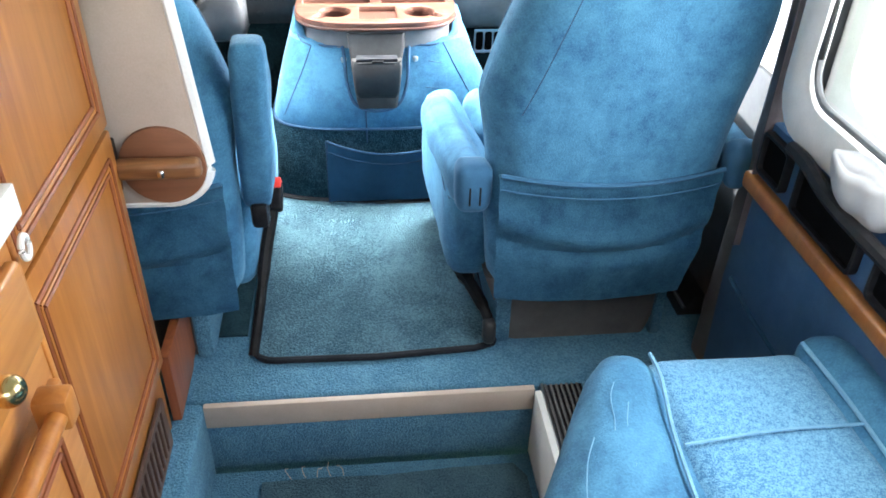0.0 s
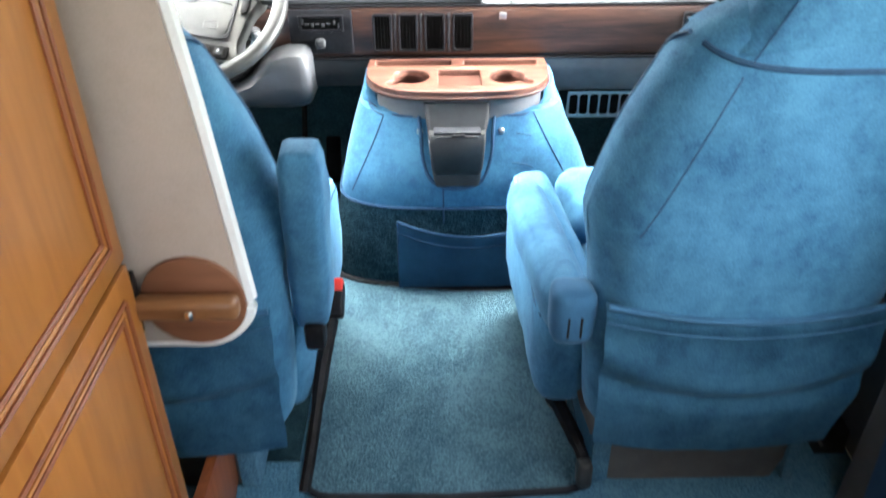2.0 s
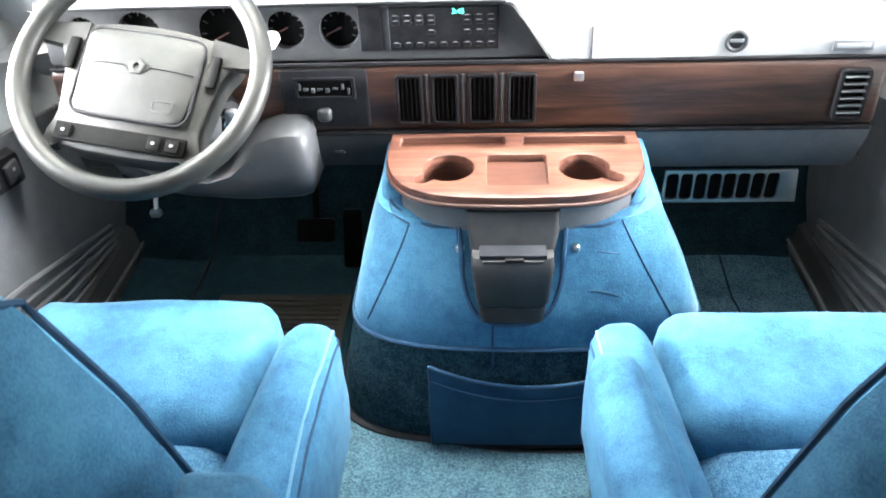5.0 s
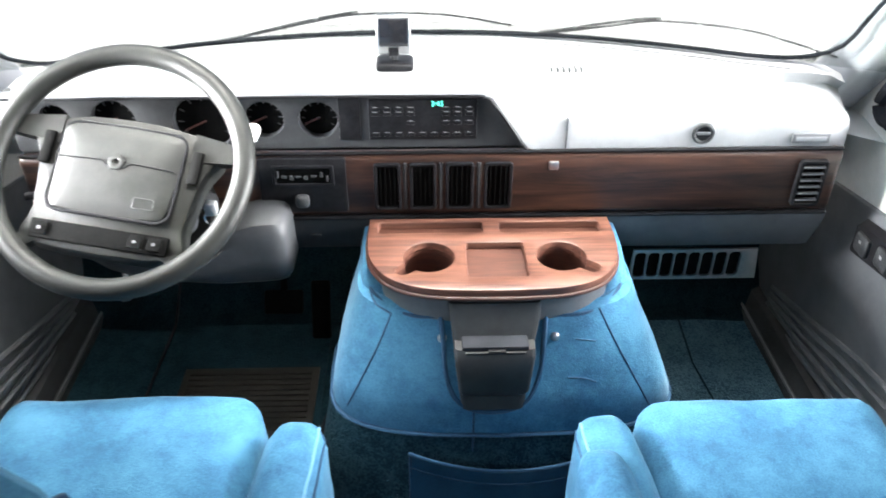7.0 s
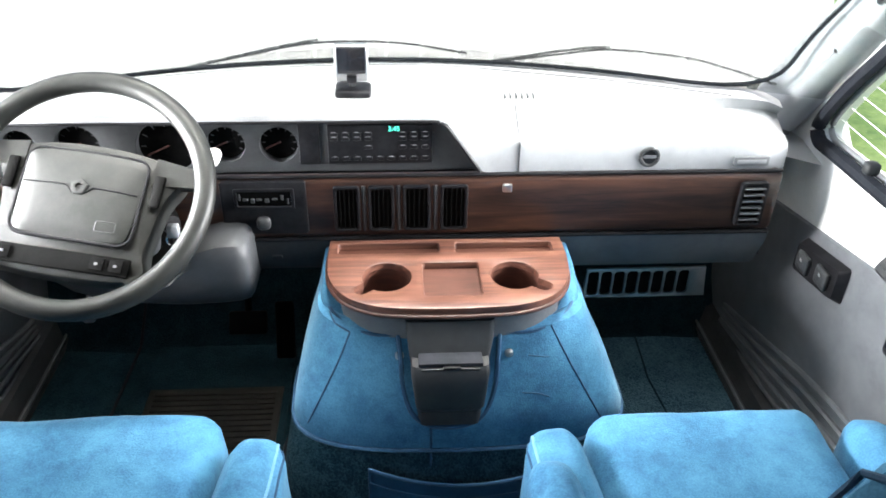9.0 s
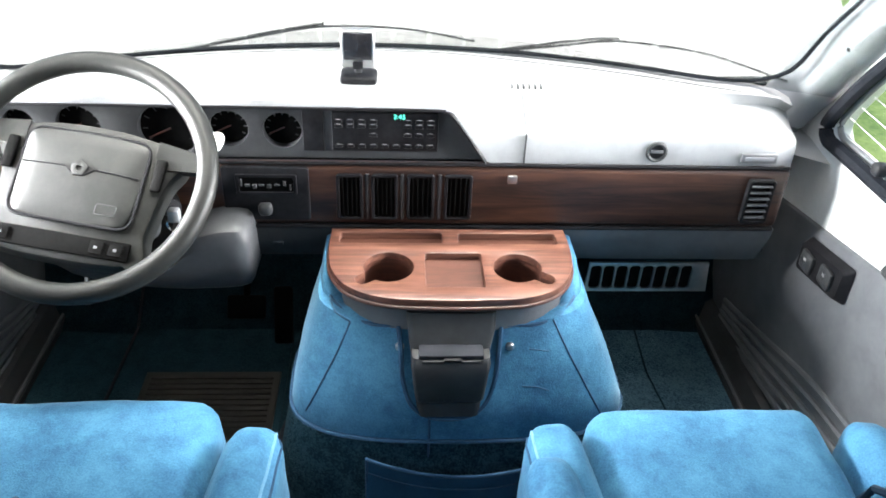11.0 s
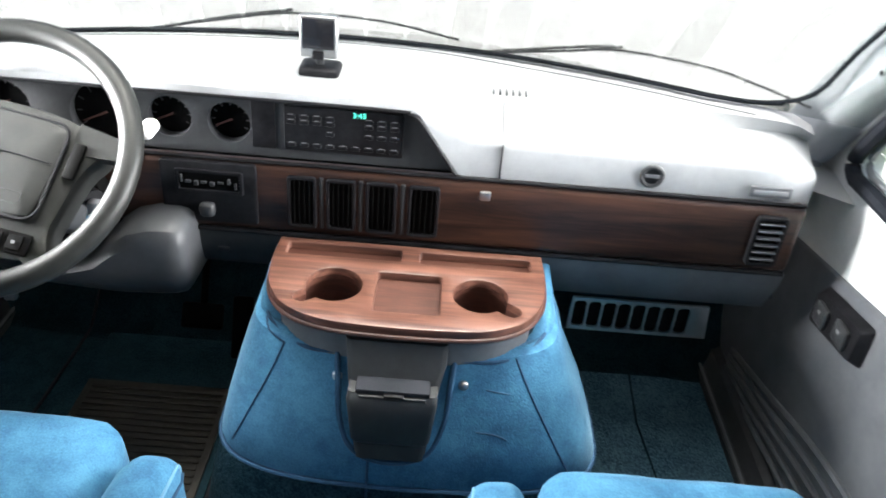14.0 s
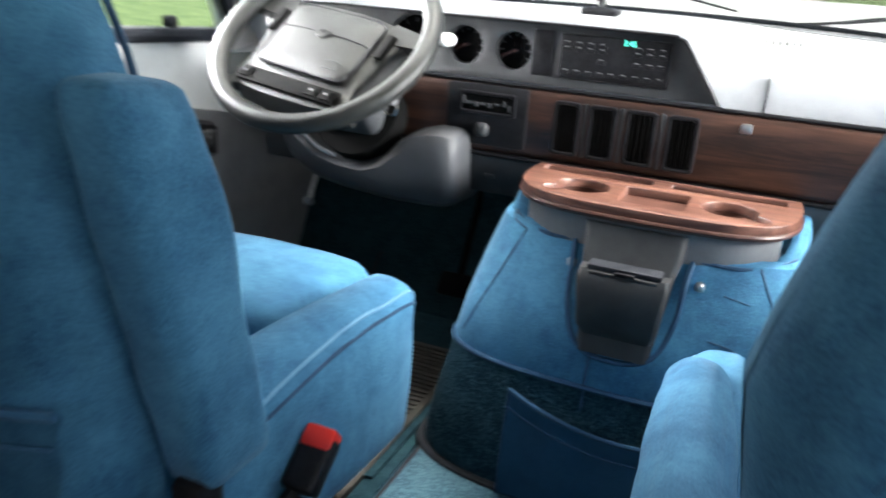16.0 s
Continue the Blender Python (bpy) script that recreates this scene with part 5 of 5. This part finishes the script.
part("cushion", soft((0.435, -1.15, 0.18), (0.71, -0.352, 0.398), 0.04, 0.014, 16), TWEED, rs, "looped pale blue fabric cushion")
part("side_bolster", soft((0.362, -1.15, 0.14), (0.462, -0.340, 0.410), 0.048, 0.008, 16, flare), VELVET, rs)
part("side_bolster", soft((0.685, -1.15, 0.14), (0.80, -0.330, 0.420), 0.05, 0.010, 14), VELVET, rs)
part("piping", tube(smooth_line([(0.452, -0.365, 0.405), (0.450, -0.42, 0.408), (0.432, -0.53, 0.408), (0.42, -0.7, 0.405)]), 0.0035, 6), PALE_PIPING, rs)
part("piping", tube(smooth_line([(0.368, -0.40, 0.375), (0.34, -0.46, 0.378), (0.292, -0.55, 0.375), (0.24, -0.66, 0.37)]), 0.003, 6), PALE_PIPING, rs)
part("piping", tube(smooth_line([(0.695, -0.36, 0.405), (0.70, -0.5, 0.408), (0.70, -0.7, 0.405)]), 0.0035, 6), PALE_PIPING, rs)
part("tuft_seam", tube(smooth_line([(0.44, -0.545, 0.408), (0.57, -0.535, 0.4125), (0.70, -0.53, 0.408)]), 0.0025, 6), PALE_PIPING, rs)
part("base", box((0.42, -1.0, 0.0), (0.70, -0.45, 0.19), 0.01), BLACK, rs)
for x, y0, y1 in ((0.398, -0.43, -0.52), (0.412, -0.47, -0.60), (0.385, -0.53, -0.66)):
    part("crease", tube(smooth_line([(x + 0.004 * math.sin(5 * k) + 0.5 * max(-0.28, min(0.0, y0 + (y1 - y0) * k / 4 + 0.36)) * min(1.0, (0.46 - x) / 0.10), y0 + (y1 - y0) * k / 4, 0.4155) for k in range(5)], 3), 0.0008, 5), PALE_PIPING, rs)
th = thing("step_plate", (0.435, -0.3, -0.19), "dark ribbed step plate with an aluminium edge", "step plate", kind="structure")
part("plate", box((0.40, -1.3, -0.19), (0.486, -0.006, -0.002), 0.003), BLACK, th)
for k in range(7):
    part("rib", box((0.404 + 0.0115 * k, -1.3, -0.002), (0.409 + 0.0115 * k, -0.008, 0.002), 0.001, 1), PEDESTAL, th)
part("edge", box((0.396, -1.3, -0.03), (0.402, -0.006, 0.002), 0.001), STEEL, th)

# ---- tall cabinet, counter, table ----
FX = -0.362
cab = thing("tall_cabinet", (-0.65, -0.3, -0.19), "tall honey oak cabinet with framed doors", "cabinet")
part("carcass", box((-0.93, -0.494, -0.19), (FX - 0.02, -0.062, 1.6), 0.003), OAK, cab)
part("face_frame", box((FX - 0.021, -0.494, -0.19), (FX - 0.002, -0.060, 1.6), 0.003), OAK, cab)


def framed_door(y0, y1, z0, z1, parent):
    d = part("door", box((FX - 0.004, y0, z0), (FX + 0.012, y1, z1), 0.003), OAK, parent, "framed oak door")
    for k, (inset, r) in enumerate(((0.034, 0.004), (0.044, 0.003), (0.052, 0.004))):
        ring = [(FX + 0.0125, y0 + inset, z0 + inset), (FX + 0.0125, y1 - inset, z0 + inset), (FX + 0.0125, y1 - inset, z1 - inset), (FX + 0.0125, y0 + inset, z1 - inset)]
        for a, b in zip(ring, ring[1:] + ring[:1]):
            part("moulding", tube([a, b], r, 6), OAK_DARK if k != 1 else OAK, d)
    return d


framed_door(-0.49, -0.066, 0.660, 1.5, cab)
framed_door(-0.49, -0.066, 0.175, 0.652, cab)
part("hinge", tube([(FX + 0.008, -0.063, 0.545), (FX + 0.008, -0.063, 0.575)], 0.004), BRASS, cab)
grl = part("floor_vent", plate(rounded(-0.47, -0.150, -0.105, 0.125, 0.01), [rounded(-0.455 + 0.024 * k, y, -0.443 + 0.024 * k, y + 0.10, 0.003, 2) for k in range(14) for y in (-0.12, 0.01)], 0.006, facing_right(FX + 0.008), 0.001), BROWN_GRILLE, cab, "brown metal floor vent")
# black sheet gives the shade behind the floor vent's slots
part("shade_backing", box((FX - 0.0015, -0.465, -0.135), (FX + 0.0005, -0.115, 0.115), 0), DEEP, grl)
lowc = thing("kitchen_cabinet", (-0.6, -1.1, -0.19), "honey oak kitchen cabinet with drawers", "cabinet")
KX = -0.330
part("carcass", box((-0.93, -2.2, -0.19), (KX - 0.002, -0.505, 0.765), 0.003), OAK_LIGHT, lowc)
part("end_panel", box((-0.93, -0.506, -0.19), (KX, -0.495, 0.765), 0.002), OAK_LIGHT, lowc)
for z0, z1 in ((0.622, 0.728),):
    for y0, y1 in ((-0.98, -0.43),):
        dr = part("drawer_front", box((KX - 0.004, y0 - 0.11, z0), (KX + 0.012, y1 - 0.09, z1), 0.006, 3), OAK_LIGHT, lowc, "pale oak drawer front")
        kb = part("knob", soft((KX + 0.012, -0.667, 0.652), (KX + 0.044, -0.635, 0.684), 0.0155, 0, 6, lumps=0), BRASS, dr, "polished brass knob")
        part("knob_base", tube([(KX + 0.010, -0.651, 0.668), (KX + 0.02, -0.651, 0.668)], 0.008, 10), BRASS, dr)
dd = part("door", box((KX - 0.004, -1.09, -0.10), (KX + 0.012, -0.515, 0.560), 0.005), OAK_LIGHT, lowc, "pale oak cupboard door")
for inset in (0.05, 0.062):
    ring = [(KX + 0.0125, -1.09 + inset, -0.10 + inset), (KX + 0.0125, -0.515 - inset, -0.10 + inset), (KX + 0.0125, -0.515 - inset, 0.560 - inset), (KX + 0.0125, -1.09 + inset, 0.560 - inset)]
    for a, b in zip(ring, ring[1:] + ring[:1]):
        part("moulding", tube([a, b], 0.004, 6), OAK_DARK, dd)
part("catch", tube([(KX + 0.010, -0.497 + 0.009 * math.cos(a), 0.726 + 0.013 * math.sin(a)) for a in np.linspace(0, 6.283, 21)[:-1]], 0.0038, 8, True), WHITE, lowc, "small pale catch")
rail = thing("towel_rail", (KX + 0.03, -0.75, 0.40), "honey oak towel rail on two brackets", "towel rail")
part("bracket", box((KX + 0.012, -0.603, 0.560), (KX + 0.050, -0.571, 0.602), 0.006), OAK, rail)
part("bracket", box((KX + 0.012, -1.08, 0.555), (KX + 0.058, -1.04, 0.612), 0.006), OAK, rail)
part("bar", tube([(KX + 0.036, -1.06, 0.580), (KX + 0.036, -0.590, 0.580)], 0.011, 12), OAK, rail)
ctop = thing("counter_top", (-0.6, -1.1, 0.765), "white edged kitchen counter", "counter")
part("slab", box((-0.93, -2.2, 0.767), (KX + 0.000, -0.500, 0.797), 0.003), TAUPE, ctop)
part("edging", box((KX + 0.000, -2.2, 0.762), (KX + 0.016, -0.490, 0.800), 0.003), WHITE, ctop, "white edging")
hob = thing("stove", (-0.6, -0.9, 0.797), "dark stove top with a raised glass lid", "stove")
part("pan", box((-0.84, -1.5, 0.797), (KX - 0.040, -0.53, 0.822), 0.006, 3), STEEL, hob)
part("frame", tube([(KX - 0.042, -1.5, 0.82), (KX - 0.042, -0.535, 0.82)], 0.008, 8), BLACK, hob)
part("clip", box((KX - 0.047, -0.565, 0.80), (KX - 0.031, -0.53, 0.832), 0.004), BLACK, hob)
part("lid", box((KX - 0.09, -0.56, 0.83), (KX - 0.07, -0.535, 1.5), 0.004), BLACK, hob)

tb = thing("folding_table", (-0.42, -0.02, 0.52), "beige laminate table stowed upright with white edging", "table")


def table_outline(r=0.065):
    pts = [(-0.60, 1.062), (-0.60, 0.498)]
    pts += [(-0.288 + 0.070 * math.cos(a), 0.572 + 0.074 * math.sin(a)) for a in np.linspace(-1.57, -0.05, 10)]
    pts += [(-0.243, 0.85), (-0.264, 1.035), (-0.273, 1.055), (-0.295, 1.062)]
    return pts


part("top", plate(table_outline(), [], 0.022, facing_back(-0.034), 0.002), TAUPE, tb)
part("edging", tube([(x, -0.024, z) for x, z in table_outline()], 0.0115, 8), WHITE, tb, "white plastic edging")
part("mount_disc", plate([(x, z) for x, z in circle(-0.288, 0.572, 0.069, 32)], [], 0.010, facing_back(-0.0415), 0.002), DISCWOOD, tb, "brown wooden mounting disc")
part("wooden_bar", box((-0.362, -0.074, 0.562), (-0.222, -0.046, 0.596), 0.011, 3), BARWOOD, tb, "wooden bar across the disc")
part("screw", soft((-0.290, -0.080, 0.570), (-0.278, -0.072, 0.584), 0.005, 0, 3, lumps=0), CHROME, tb)
part("wall_bracket", box((-0.375, -0.075, 0.56), (-0.352, -0.046, 0.63), 0.003), BLACK, tb)
wb = thing("floor_board", (-0.375, 0.1, 0.0), "low reddish wooden board beside the driver's seat", "board")
part("board", plate([(-0.05, 0.002), (0.10, 0.002), (0.235, 0.05), (0.225, 0.10), (0.17, 0.16), (-0.05, 0.17)], [], 0.018, facing_right(-0.345), 0.003), OAK_DARK, wb)
